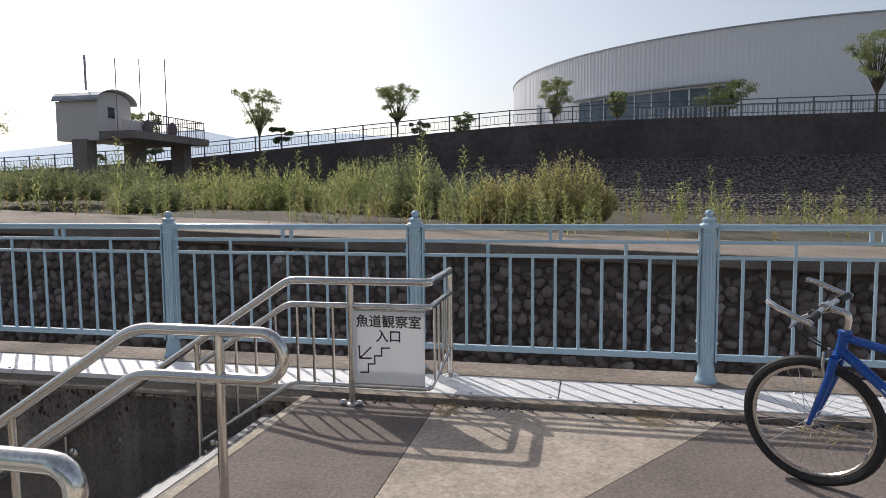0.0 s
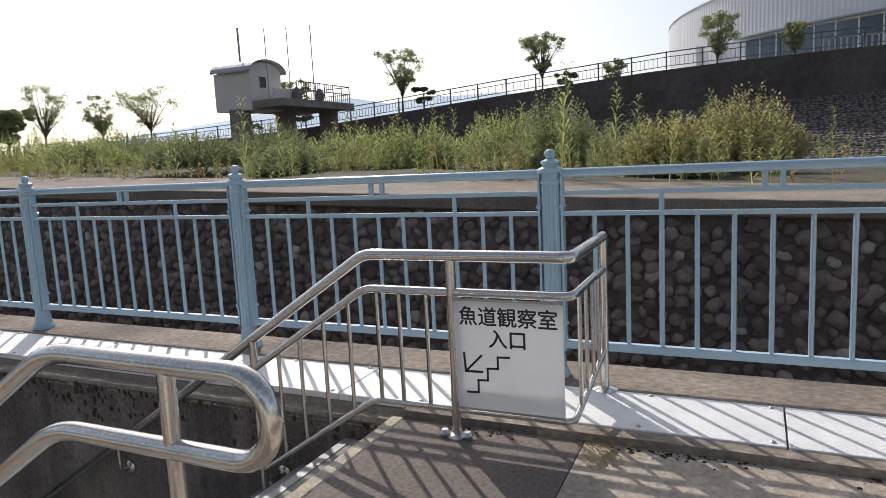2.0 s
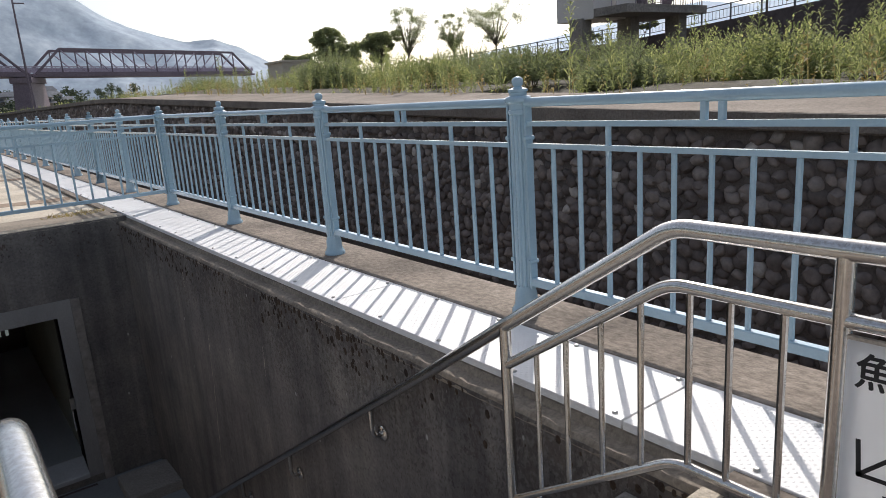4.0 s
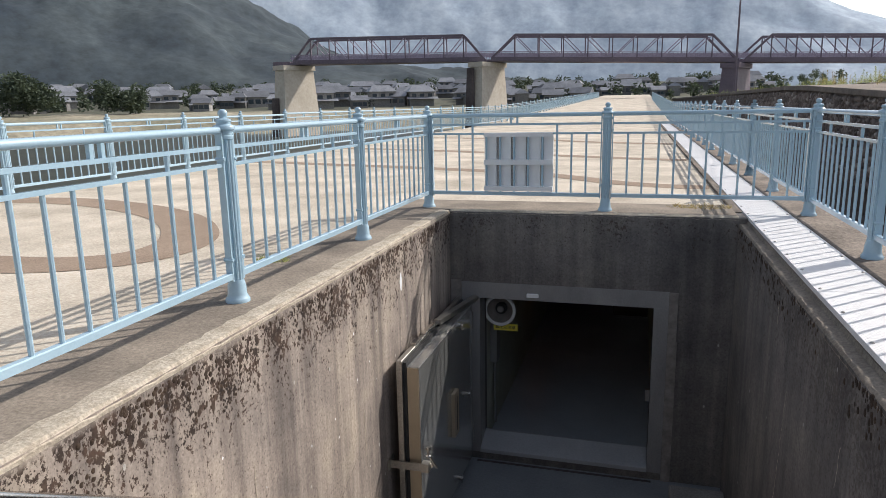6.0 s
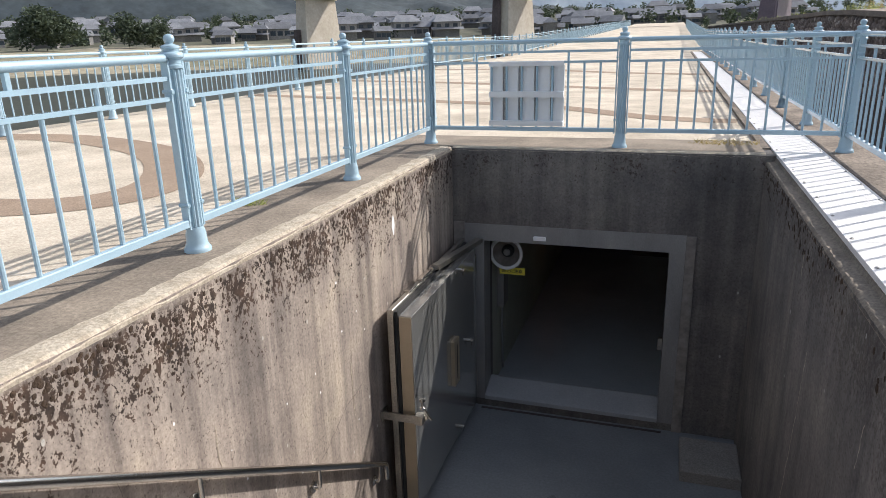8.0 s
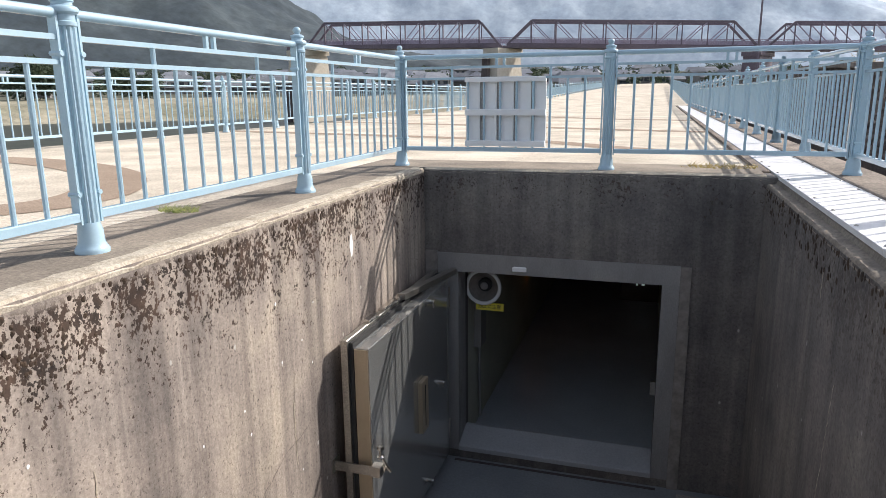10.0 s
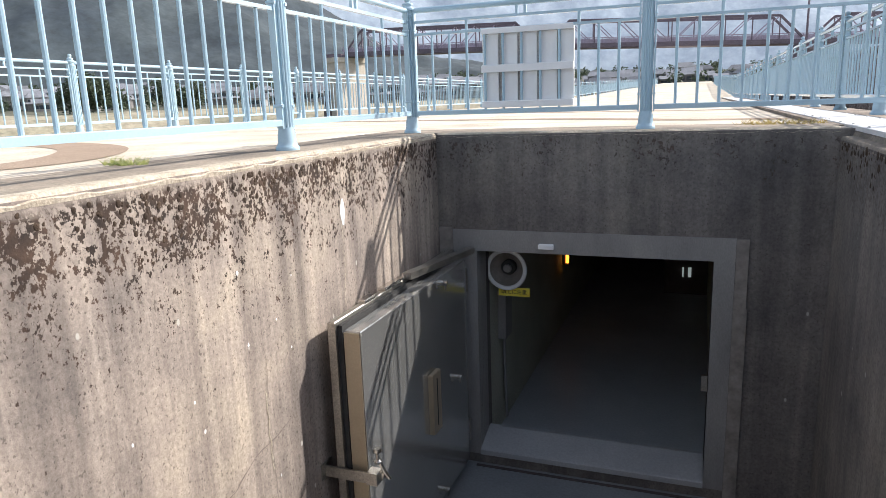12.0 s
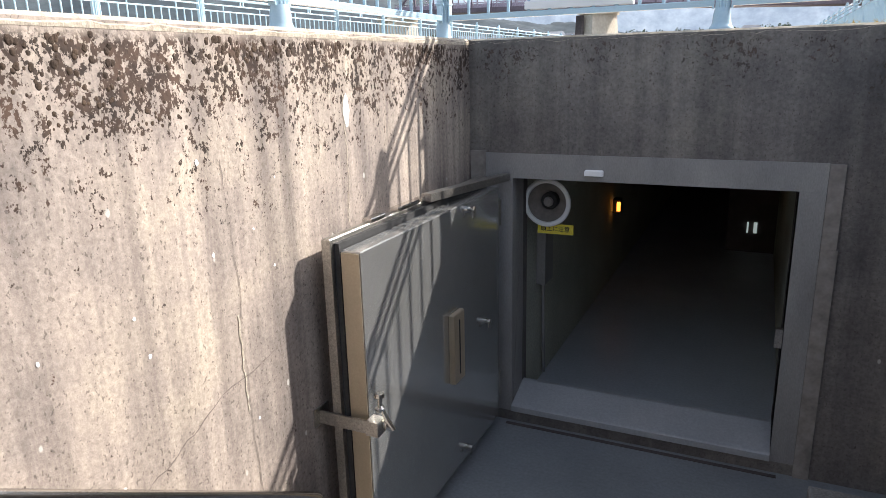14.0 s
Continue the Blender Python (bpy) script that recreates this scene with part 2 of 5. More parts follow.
EDGE = surface("bare_edge_concrete", (0.36, 0.30, 0.225), (0.60, 0.53, 0.43), 7.0, 60, 0.9, 0, 0.5, 0.01, spec=0.2)
STEP = surface("step_concrete", (0.25, 0.235, 0.215), (0.34, 0.32, 0.295), 2.5, 60, 0.88, 0, 0.3, 0.006)
# Landing floor's paint made lighter, standing in for daylight on the corridor floor.
FLOOR_LIT = surface("lit_corridor_floor", (0.38, 0.41, 0.435), (0.48, 0.51, 0.53), 0.9, 40, 0.35, 0, 0.08, 0.004, amt=0.2)
FLOOR = surface("painted_floor", (0.195, 0.209, 0.222), (0.28, 0.296, 0.306), 0.9, 40, 0.4, 0, 0.08, 0.004, amt=0.25)
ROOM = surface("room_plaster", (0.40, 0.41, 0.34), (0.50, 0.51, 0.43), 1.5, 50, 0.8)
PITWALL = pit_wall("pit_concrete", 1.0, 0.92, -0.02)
# Same concrete at a lower tone: these two walls' shade is in their colour.
PITWALL_SHADE_EAST = pit_wall("shaded_east_concrete", 0.4, 0.54, -0.14, 0.6, 0.95)
PITWALL_SHADE_END = pit_wall("shaded_end_concrete", 0.7, 0.52, 0.3, 0.6, 0.93)
PLATE = plate_mat("chequer_plate")
STONE = stone_mat("cobbles")
MORTAR = surface("dark_mortar", (0.085, 0.073, 0.067), (0.15, 0.128, 0.115), 4, 50, 0.95, 0, 0.6, 0.02)
CAP = surface("stained_cap", (0.13, 0.112, 0.098), (0.24, 0.21, 0.18), 1.5, 40, 0.92, 0, 0.5, 0.02)
LEDGE = surface("ledge_concrete", (0.18, 0.145, 0.115), (0.33, 0.275, 0.225), 0.8, 25, 0.92, 0, 0.5, 0.02)
EARTH = surface("bank_earth", (0.065, 0.06, 0.042), (0.13, 0.11, 0.075), 0.25, 9, 0.95, 0, 0.6, 0.05)
RIPRAP = riprap_mat("riprap")
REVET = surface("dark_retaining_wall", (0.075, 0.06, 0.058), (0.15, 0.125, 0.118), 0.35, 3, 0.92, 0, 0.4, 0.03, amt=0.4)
# Pale so that the unseen road and forecourt bounce light onto the hall.
ROAD = surface("road_paving", (0.20, 0.195, 0.185), (0.30, 0.29, 0.275), 0.5, 30, 0.9)
WHITE = surface("white_board", (0.84, 0.84, 0.84), (0.90, 0.90, 0.89), 4, 60, 0.5, 0, 0.05, 0.002, amt=0.15)
BLACK = surface("black_ink", (0.02, 0.02, 0.022), (0.035, 0.035, 0.035), 8, 60, 0.5, 0, 0.0)
INKGREY = surface("grey_ink", (0.33, 0.32, 0.31), (0.40, 0.39, 0.38), 8, 60, 0.5, 0, 0.0)
CLAD = surface("ribbed_cladding", (0.84, 0.84, 0.85), (0.88, 0.88, 0.89), 0.02, 0.08, 0.35, 0.0, 0.0, amt=0.15)
CREAM = surface("gatehouse_cladding", (0.70, 0.66, 0.63), (0.76, 0.72, 0.69), 0.6, 8, 0.7, amt=0.15)
CONC = surface("weathered_concrete", (0.20, 0.18, 0.165), (0.33, 0.30, 0.27), 0.6, 8, 0.9, 0, 0.4, 0.02)
PALE_CONC = surface("pale_pier_concrete", (0.56, 0.49, 0.39), (0.72, 0.65, 0.54), 0.3, 2, 0.9, amt=0.3)
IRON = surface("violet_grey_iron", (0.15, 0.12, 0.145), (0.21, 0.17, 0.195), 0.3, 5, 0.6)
IRON_PALE = surface("pale_lilac_and_sunlit_iron", (0.36, 0.31, 0.38), (0.46, 0.40, 0.48), 0.3, 5, 0.6)
GLASS = surface("window_glass", (0.035, 0.05, 0.065), (0.05, 0.07, 0.09), 0.3, 4, 0.08, 0, 0.0, spec=0.8)
GALV = surface("galvanised", (0.40, 0.42, 0.43), (0.50, 0.52, 0.53), 1, 20, 0.45, 0.6, 0.0)
BARK = surface("bark", (0.08, 0.065, 0.05), (0.13, 0.105, 0.08), 6, 40, 0.95)
WEED = leaf_mat("weed_leaves", (0.20, 0.26, 0.13), (0.52, 0.55, 0.31), 0.58)
WEED_DRY = leaf_mat("dry_weed", (0.36, 0.28, 0.13), (0.5, 0.42, 0.22), 0.4)
WEED_PALE = leaf_mat("pale_weed_leaves", (0.30, 0.30, 0.16), (0.56, 0.52, 0.31), 0.55)
TREE_LEAF = leaf_mat("tree_leaves", (0.22, 0.27, 0.17), (0.36, 0.40, 0.25), 0.5)
DARK_LEAF = leaf_mat("dark_leaves", (0.11, 0.14, 0.085), (0.22, 0.26, 0.15), 0.45)
WOOD_LEAF = leaf_mat("far_wood_leaves", (0.055, 0.078, 0.06), (0.11, 0.14, 0.10), 0.25)
# Distance haze is mixed into these hill colours: bluer, then paler, further off.
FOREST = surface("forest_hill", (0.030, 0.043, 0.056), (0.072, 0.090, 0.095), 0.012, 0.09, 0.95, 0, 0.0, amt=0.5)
HAZED_HILL = surface("hazed_hill", (0.38, 0.46, 0.55), (0.50, 0.57, 0.635), 0.006, 0.04, 0.95, 0, 0.0, amt=0.35, stretch=(1, 1, 0.7))
HAZED_FAR_HILL = surface("hazed_far_hill", (0.72, 0.84, 0.95), (0.77, 0.87, 0.96), 0.002, 0.02, 0.95, 0, 0.0)
FIELD = surface("bank_field", (0.19, 0.19, 0.125), (0.44, 0.385, 0.285), 0.04, 0.6, 0.95)
VILLAGE_GROUND = surface("village_ground", (0.06, 0.07, 0.045), (0.15, 0.145, 0.105), 0.05, 0.6, 0.95)
WATER = surface("river_water", (0.045, 0.05, 0.036), (0.07, 0.072, 0.05), 0.2, 2.5, 0.4, 0, 0.25, 0.03, spec=0.12)
TILE = surface("grey_roof_tiles", (0.20, 0.21, 0.23), (0.34, 0.35, 0.37), 0.4, 3, 0.4, rand=0.45)
PLASTER = surface("house_plaster", (0.22, 0.215, 0.21), (0.42, 0.405, 0.385), 0.1, 3, 0.85, rand=0.55)
BIKE_BLUE = surface("bike_blue", (0.015, 0.075, 0.32), (0.025, 0.11, 0.42), 9, 80, 0.25, 0.1, 0.0)
YELLOW = surface("yellow_label", (0.75, 0.62, 0.06), (0.82, 0.70, 0.09), 9, 80, 0.5, 0, 0.0)
AMBER = glow("amber_lamp", (1.0, 0.34, 0.04), 2.2)
SIGN_WHITE = thin_board("sign_plastic", (0.88, 0.88, 0.88), 0.5)
COOL = glow("slit_glow", (0.8, 0.95, 0.9), 0.2)


# ---- mesh building ----
class Shape:
    """A growing list of vertices and faces."""

    def __init__(self):
        self.v, self.f = [], []

    def add(self, verts, faces):
        o = len(self.v)
        self.v += [tuple(p) for p in verts]
        self.f += [tuple(i + o for i in fc) for fc in faces]
        return self

    def box(self, x0, y0, z0, x1, y1, z1):
        p = [(x, y, z) for z in (z0, z1) for y in (y0, y1) for x in (x0, x1)]
        return self.add(p, [(0, 2, 3, 1), (4, 5, 7, 6), (0, 1, 5, 4), (2, 6, 7, 3), (0, 4, 6, 2), (1, 3, 7, 5)])

    def slab(self, x0, y0, z0, x1, y1, z1, c=0.01):
        """A box whose upper edges are chamfered by c."""
        p = [(x0, y0, z0), (x1, y0, z0), (x1, y1, z0), (x0, y1, z0), (x0, y0, z1 - c), (x1, y0, z1 - c), (x1, y1, z1 - c), (x0, y1, z1 - c),
             (x0 + c, y0 + c, z1), (x1 - c, y0 + c, z1), (x1 - c, y1 - c, z1), (x0 + c, y1 - c, z1)]
        f = [(0, 3, 2, 1), (8, 9, 10, 11)]
        for i in range(4):
            j = (i + 1) % 4
            f += [(i, j, j + 4, i + 4), (i + 4, j + 4, j + 8, i + 8)]
        return self.add(p, f)

    def beam(self, a, b, w, h, up=(0, 0, 1)):
        a, b = Vector(a), Vector(b)
        d = (b - a).normalized()
        s = d.cross(Vector(up))
        s = s.normalized() if s.length > 1e-4 else Vector((1, 0, 0))
        u = s.cross(d)
        p = [q + s * sx * w / 2 + u * sz * h / 2 for q in (a, b) for sx, sz in ((-1, -1), (1, -1), (1, 1), (-1, 1))]
        return self.add(p, [(0, 1, 2, 3), (7, 6, 5, 4)] + [(i, i + 4, (i + 1) % 4 + 4, (i + 1) % 4) for i in range(4)])

    def tube(self, pts, r, n=10, closed=False, ends=True):
        """A round pipe along the points; r is one radius or one for each."""
        pts = [Vector(p) for p in pts]
        m = len(pts)
        rs = r if isinstance(r, (list, tuple)) else [r] * m
        ref, rings = None, []
        for i, p in enumerate(pts):
            a = pts[(i - 1) % m] if (closed or i) else p
            b = pts[(i + 1) % m] if (closed or i < m - 1) else p
            d = (b - a).normalized()
            if ref is None:
                ref = Vector((0, 0, 1)) if abs(d.z) < 0.9 else Vector((1, 0, 0))
            s = d.cross(ref).normalized()
            ref = s.cross(d).normalized()
            rings.append([p + (s * math.cos(2 * math.pi * k / n) + ref * math.sin(2 * math.pi * k / n)) * rs[i] for k in range(n)])
        fs = []
        for i in range(m if closed else m - 1):
            j = (i + 1) % m
            fs += [(i * n + k, i * n + (k + 1) % n, j * n + (k + 1) % n, j * n + k) for k in range(n)]
        if ends and not closed:
            fs += [tuple(range(n - 1, -1, -1)), tuple((m - 1) * n + k for k in range(n))]
        return self.add([q for ring in rings for q in ring], fs)

    def lathe(self, prof, at=(0, 0, 0), n=16, axis="z"):
        """Turned shape: prof is (radius, height) from one end to the other."""
        p = []
        for r, h in prof:
            for k in range(n):
                c, s = r * math.cos(2 * math.pi * k / n), r * math.sin(2 * math.pi * k / n)
                q = (c, s, h) if axis == "z" else ((c, h, s) if axis == "y" else (h, c, s))
                p.append((q[0] + at[0], q[1] + at[1], q[2] + at[2]))
        f = [(i * n + k, i * n + (k + 1) % n, (i + 1) * n + (k + 1) % n, (i + 1) * n + k) for i in range(len(prof) - 1) for k in range(n)]
        f += [tuple(range(n - 1, -1, -1)), tuple((len(prof) - 1) * n + k for k in range(n))]
        return self.add(p, f)

    def prism(self, poly, z0, z1):
        n = len(poly)
        p = [(x, y, z0) for x, y in poly] + [(x, y, z1) for x, y in poly]
        return self.add(p, [tuple(range(n - 1, -1, -1)), tuple(range(n, 2 * n))] + [(i, (i + 1) % n, (i + 1) % n + n, i + n) for i in range(n)])

    def grid(self, us, vs, fn):
        p = [fn(u, v) for u in us for v in vs]
        w = len(vs)
        return self.add(p, [(i * w + j, (i + 1) * w + j, (i + 1) * w + j + 1, i * w + j + 1) for i in range(len(us) - 1) for j in range(w - 1)])

    def mesh(self, name, material, smooth=False):
        me = bpy.data.meshes.new(name)
        me.from_pydata(self.v, [], self.f)
        me.materials.append(material)
        bm = bmesh.new()
        bm.from_mesh(me)
        if len(bm.faces) < 60000:
            bmesh.ops.recalc_face_normals(bm, faces=bm.faces)
        bm.to_mesh(me)
        bm.free()
        if smooth:
            me.polygons.foreach_set("use_smooth", [True] * len(me.polygons))
            me.set_sharp_from_angle(angle=radians(40))
        return me


def part(name, shape, material, parent=None, label="", smooth=False):
    """Links a shape (or a ready mesh) as one mesh object, under a thing or a part."""
    me = shape.mesh(name, material, smooth) if isinstance(shape, Shape) else shape
    ob = new(name, me)
    if parent:
        ob.parent = parent
    return tagged(ob, label)


def thing(name, label, category, at=(0, 0, 0), group="", kind="", rz=0):
    ob = new(name)
    ob.empty_display_size = 0.1
    ob.matrix_world = pose(*at, 0, 0, rz)
    return tagged(ob, label, category, group, kind)


def setting(name, shape, material, label, smooth=False, category=""):
    return tagged(part(name, shape, material, smooth=smooth), label, category or name.split("_")[0], "", "structure")


def put(ob, m):
    ob.matrix_basis = m
    return ob


# ---- the sunken entry: deck, kerbs, walls, stairs ----
XL, XR, YS, YN, ZF = 0.309, 3.326, 0.60, 7.77, -3.0
TREAD = 0.2735
DZ = -0.04                                            # paving level; kerbs stand at zero
deck = Shape()
deck.box(-6.7, -14, -0.5, -0.42, 42, DZ)
deck.box(-0.42, 8.6, -0.5, XR, 42, DZ)
deck.box(-0.42, -14, -0.5, XL, -0.1, DZ)
deck.box(XL, -14, -0.5, XR, -3.6, DZ)
setting("pavement_deck", deck, TAN, "tan exposed-aggregate concrete deck of the weir", category="pavement")
ent = Shape().prism([(XL, -0.36), (XR, -0.30), (XR, YS - 0.07), (XL, YS - 0.07)], -0.5, DZ)
ent.prism([(XL, -0.46), (2.02, -1.13), (3.20, -1.92), (XR, -2.0), (XR, -2.72), (2.3, -2.75), (XL, -2.4)], -0.5, DZ)
setting("pavement_grey", ent, GREY, "dark grey patched paving beside the stairs", category="pavement")
agg = Shape().prism([(XL, -0.455), (XL, -0.365), (XR, -0.305), (XR, -1.995), (3.20, -1.915), (2.02, -1.125)], -0.5, DZ)
agg.prism([(XL, -3.6), (XL, -2.405), (2.3, -2.755), (XR, -2.725), (XR, -3.6)], -0.5, DZ)
setting("pavement_aggregate", agg, AGG, "worn pale aggregate concrete paving", category="pavement")
setting("trim_stair_head", Shape().slab(XL, YS - 0.07, -0.5, XR, YS, DZ + 0.004, 0.008), EDGE, "pale worn concrete nosing at the stair head", category="edge")


def path_band(pts, w):
    """A flat inlaid band of width w along a smooth line of points on the deck."""
    s, fine = Shape(), []
    for i in range(len(pts) - 1):
        p0, p1, p2, p3 = (Vector((*pts[max(0, min(len(pts) - 1, i + k))], 0)) for k in (-1, 0, 1, 2))
        for k in range(10):
            t = k / 10
            fine.append(0.5 * ((2 * p1) + (p2 - p0) * t + (2 * p0 - 5 * p1 + 4 * p2 - p3) * t * t + (3 * p1 - p0 - 3 * p2 + p3) * t ** 3))
    fine.append(Vector((*pts[-1], 0)))
    rows = []
    for i, p in enumerate(fine):
        d = (fine[min(i + 1, len(fine) - 1)] - fine[max(i - 1, 0)]).normalized()
        n = Vector((-d.y, d.x, 0)) * w / 2
        rows += [(p.x + n.x, p.y + n.y, DZ + 0.004), (p.x - n.x, p.y - n.y, DZ + 0.004)]
    return s.add(rows, [(2 * i, 2 * i + 1, 2 * i + 3, 2 * i + 2) for i in range(len(fine) - 1)])


for line, w in (([(-6.6, 7.9), (-5.2, 8.0), (-3.8, 7.6), (-2.6, 6.9), (-1.75, 5.9), (-1.65, 5.15), (-2.2, 4.7), (-3.3, 4.6), (-5.0, 4.3), (-6.6, 3.6)], 0.55),
                ([(-6.6, 14.6), (-4.4, 14.0), (-1.7, 13.2), (0.6, 12.3), (2.0, 11.1), (2.75, 10.7), (3.3, 10.6)], 0.45),
                ([(-6.6, 19.5), (-3.0, 18.3), (0.5, 16.6), (2.5, 15.6), (3.3, 15.4)], 0.5),
                ([(-6.6, 26.0), (-2.0, 24.5), (1.0, 22.2), (3.3, 21.0)], 0.6)):
    setting("pavement_band", path_band(line, w), BROWN, "brown curving band set into the tan paving", category="pavement")

kerb = Shape()
kerb.box(-0.42, -0.1, -0.5, 0.24, 8.6, 0.0)
setting("kerb_west", kerb, CURB, "weathered brown concrete kerb along the stairwell", category="kerb")
setting("kerb_north", Shape().box(0.24, YN + 0.07, -0.6, XR, 8.6, 0.0), CURB, "weathered concrete kerb at the head of the stairwell", category="kerb")
setting("kerb_east_lip", Shape().box(XR + 0.002, -14, -0.6, 3.408, 0.55, -0.004).box(XR + 0.002, YN + 0.4, -0.6, 3.408, 42, -0.004).box(XR + 0.03, 0.55, -0.6, 3.41, YN + 0.4, -0.085), KERB_DIRTY, "lichen-stained concrete lip beside the white cover plates", category="kerb")
setting("kerb_east", Shape().slab(3.84, -14, -2.4, 4.25, 42, 0.0, 0.012), KERB_DIRTY, "sandy concrete kerb that carries the blue railing", category="kerb")
setting("kerb_bed", Shape().box(3.412, -14, -0.6, 3.84, 42, -0.03), KERB_DIRTY, "duct under the cover plates", category="kerb")


def ragged(fn, a, b, step, r):
    """A worn edge strip: its outline wanders by r."""
    s, rows = Shape(), []
    n = int((b - a) / step)
    for i in range(n + 1):
        t = a + (b - a) * i / n
        rows += fn(t, rng.uniform(-r, r), rng.uniform(-r, r))
    k = len(rows) // (n + 1)
    return s.add(rows, [(i * k + j, i * k + j + 1, (i + 1) * k + j + 1, (i + 1) * k + j) for i in range(n) for j in range(k - 1)])


setting("trim_west_edge", ragged(lambda t, p, q: [(0.185 + p * 0.8, t, 0.002), (0.25 + p * 0.3, t, 0.006), (0.295 + q * 0.15, t, 0.003), (0.3125, t, -0.024 + q * 0.35), (0.3105, t, -0.04)], -0.1, YN, 0.07, 0.02), EDGE, "pale worn arris of the stairwell wall", category="edge")
setting("trim_north_edge", ragged(lambda t, p, q: [(t, YN + 0.09 + p, 0.004), (t, YN + 0.03, -0.002), (t, YN - 0.002, -0.03 + q * 0.5)], XL, XR, 0.05, 0.02), EDGE, "pale worn arris of the end wall", category="edge")
setting("trim_east_edge", ragged(lambda t, p, q: [(3.4088, t, -0.035), (3.40 + p * 0.4, t, -0.062 + q * 0.4), (3.372, t, -0.064 + q * 0.5), (3.342 + p * 0.5, t, -0.066 + q * 0.4), (3.329 + p * 0.2, t, -0.08 + q * 0.6), (3.3255, t, -0.11)], 0.55, YN + 0.4, 0.045, 0.014), CURB, "crumbling rounded concrete lip below the cover plates", True, "edge")
setting("wall_west", Shape().box(0.02, -0.1, -3.1, XL, YN, -0.012), PITWALL, "sunlit grey concrete stairwell wall with dark lichen and streaks", category="wall")
setting("wall_east", Shape().box(XR, -0.1, -3.1, XR + 0.1, 0.55, -0.006).box(XR, 0.55, -3.1, XR + 0.1, YN, -0.088), PITWALL_SHADE_EAST, "concrete stairwell wall, shade put in its colour, with lichen below its edge", category="wall")
OX0, OX1, OZ0, OZ1 = 0.65, 2.55, -2.91, -0.998      # the doorway
nw = Shape()
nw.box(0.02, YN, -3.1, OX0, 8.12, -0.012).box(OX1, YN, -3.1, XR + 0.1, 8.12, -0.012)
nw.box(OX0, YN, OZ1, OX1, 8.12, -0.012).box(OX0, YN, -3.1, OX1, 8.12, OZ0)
setting("wall_north", nw, PITWALL_SHADE_END, "grey concrete end wall, shade put in its colour, pierced by the doorway", category="wall")
floor = Shape().box(XL, YS + 16 * TREAD, -3.2, XR, YN, ZF)
setting("floor", floor, FLOOR, "smooth blue-grey painted concrete landing")
stairs = thing("stairs", "flight of grey concrete steps down to the doorway", "stairs", (0, 0, 0), kind="structure")
for k in range(1, 17):
    y0 = YS + TREAD * (k - 1)
    st = part("step", Shape().slab(XL + 0.002, y0, -0.1765 * k - 0.4, XR - 0.002, y0 + TREAD, -0.1765 * k, 0.012), STEP, stairs)
    part("nosing", Shape().box(XL + 0.06, y0 + TREAD - 0.065, -0.1765 * k, XR - 0.06, y0 + TREAD - 0.02, -0.1765 * k + 0.004), FRAME_PAINT, st)

# corridor behind the doorway
cor = Shape()
cor.box(0.35, 8.12, -3.2, 0.62, 27, -0.7).box(2.62, 8.12, -3.2, 2.9, 27, -0.7).box(0.62, 26.7, -3.2, 2.62, 27, -0.7)
setting("wall_corridor", cor, ROOM, "dim olive-grey painted corridor walls", category="wall")
setting("floor_corridor", Shape().box(0.62, 8.12, -3.2, 2.62, 26.7, -3.0), FLOOR_LIT, "blue-grey corridor floor, its colour lightened for daylight reaching in", category="floor")
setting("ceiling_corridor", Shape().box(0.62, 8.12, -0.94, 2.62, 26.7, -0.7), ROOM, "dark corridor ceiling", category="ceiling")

# steel doorframe
dfr = thing("door_frame", "grey painted steel frame lining the doorway", "door frame", (1.59, YN, ZF), kind="structure")


def sub(name, shape, material, parent, base, label="", smooth=False):
    """A part given in world places under a thing whose Empty stands at base."""
    shape.v = [(x - base[0], y - base[1], z - base[2]) for x, y, z in shape.v]
    return part(name, shape, material, parent, label, smooth)


B = (1.59, YN, ZF)
sub("head", Shape().box(0.44, YN - 0.012, OZ1, 2.70, YN + 0.25, -0.815), FRAME_PAINT, dfr, B)
sub("jamb", Shape().box(0.44, YN - 0.011, -2.91, OX0, YN + 0.25, OZ1 - 0.001), FRAME_PAINT, dfr, B)
sub("jamb", Shape().box(OX1, YN - 0.011, -2.91, 2.70, YN + 0.25, OZ1 - 0.001), FRAME_PAINT, dfr, B)
xs = (OX0 + 0.001, OX1 - 0.001)
sl = Shape().add([(x, y, z) for x in xs for y, z in ((YN - 0.03, -2.905), (YN + 0.30, -2.905), (YN + 0.30, -2.755), (YN + 0.26, -2.755), (YN - 0.02, -2.85), (YN - 0.03, -2.86))],
                 [(0, 1, 2, 3, 4, 5), (11, 10, 9, 8, 7, 6)] + [(k, k + 6, (k + 1) % 6 + 6, (k + 1) % 6) for k in range(6)])
sub("sill", sl, SILL, dfr, B, "pale blue-grey raised flood sill")
sub("edge_strip", Shape().box(2.702, YN - 0.016, -3.0, 2.80, YN + 0.01, -1.36), CONC, dfr, B, "rough mortar strip")
sub("edge_strip", Shape().box(2.702, YN - 0.018, -1.359, 2.79, YN + 0.01, -0.82), CONC, dfr, B, "pale bare mortar strip")
sub("edge_strip", Shape().box(0.318, YN - 0.02, -1.35, 0.438, YN + 0.01, -0.80), CONC, dfr, B, "rough mortar strip")
# Dark strip laid where the slot under the sill is in shadow.
sub("slot_shadow", Shape().box(0.62, YN - 0.075, ZF, 2.6, YN - 0.045, ZF + 0.008), REVET, dfr, B, "dark strip for the shadowed slot below the sill")
for x in (2.52,):
    sub("latch", Shape().box(x - 0.02, YN - 0.04, -2.05, x + 0.025, YN - 0.01, -1.92), STEEL_DULL, dfr, B)

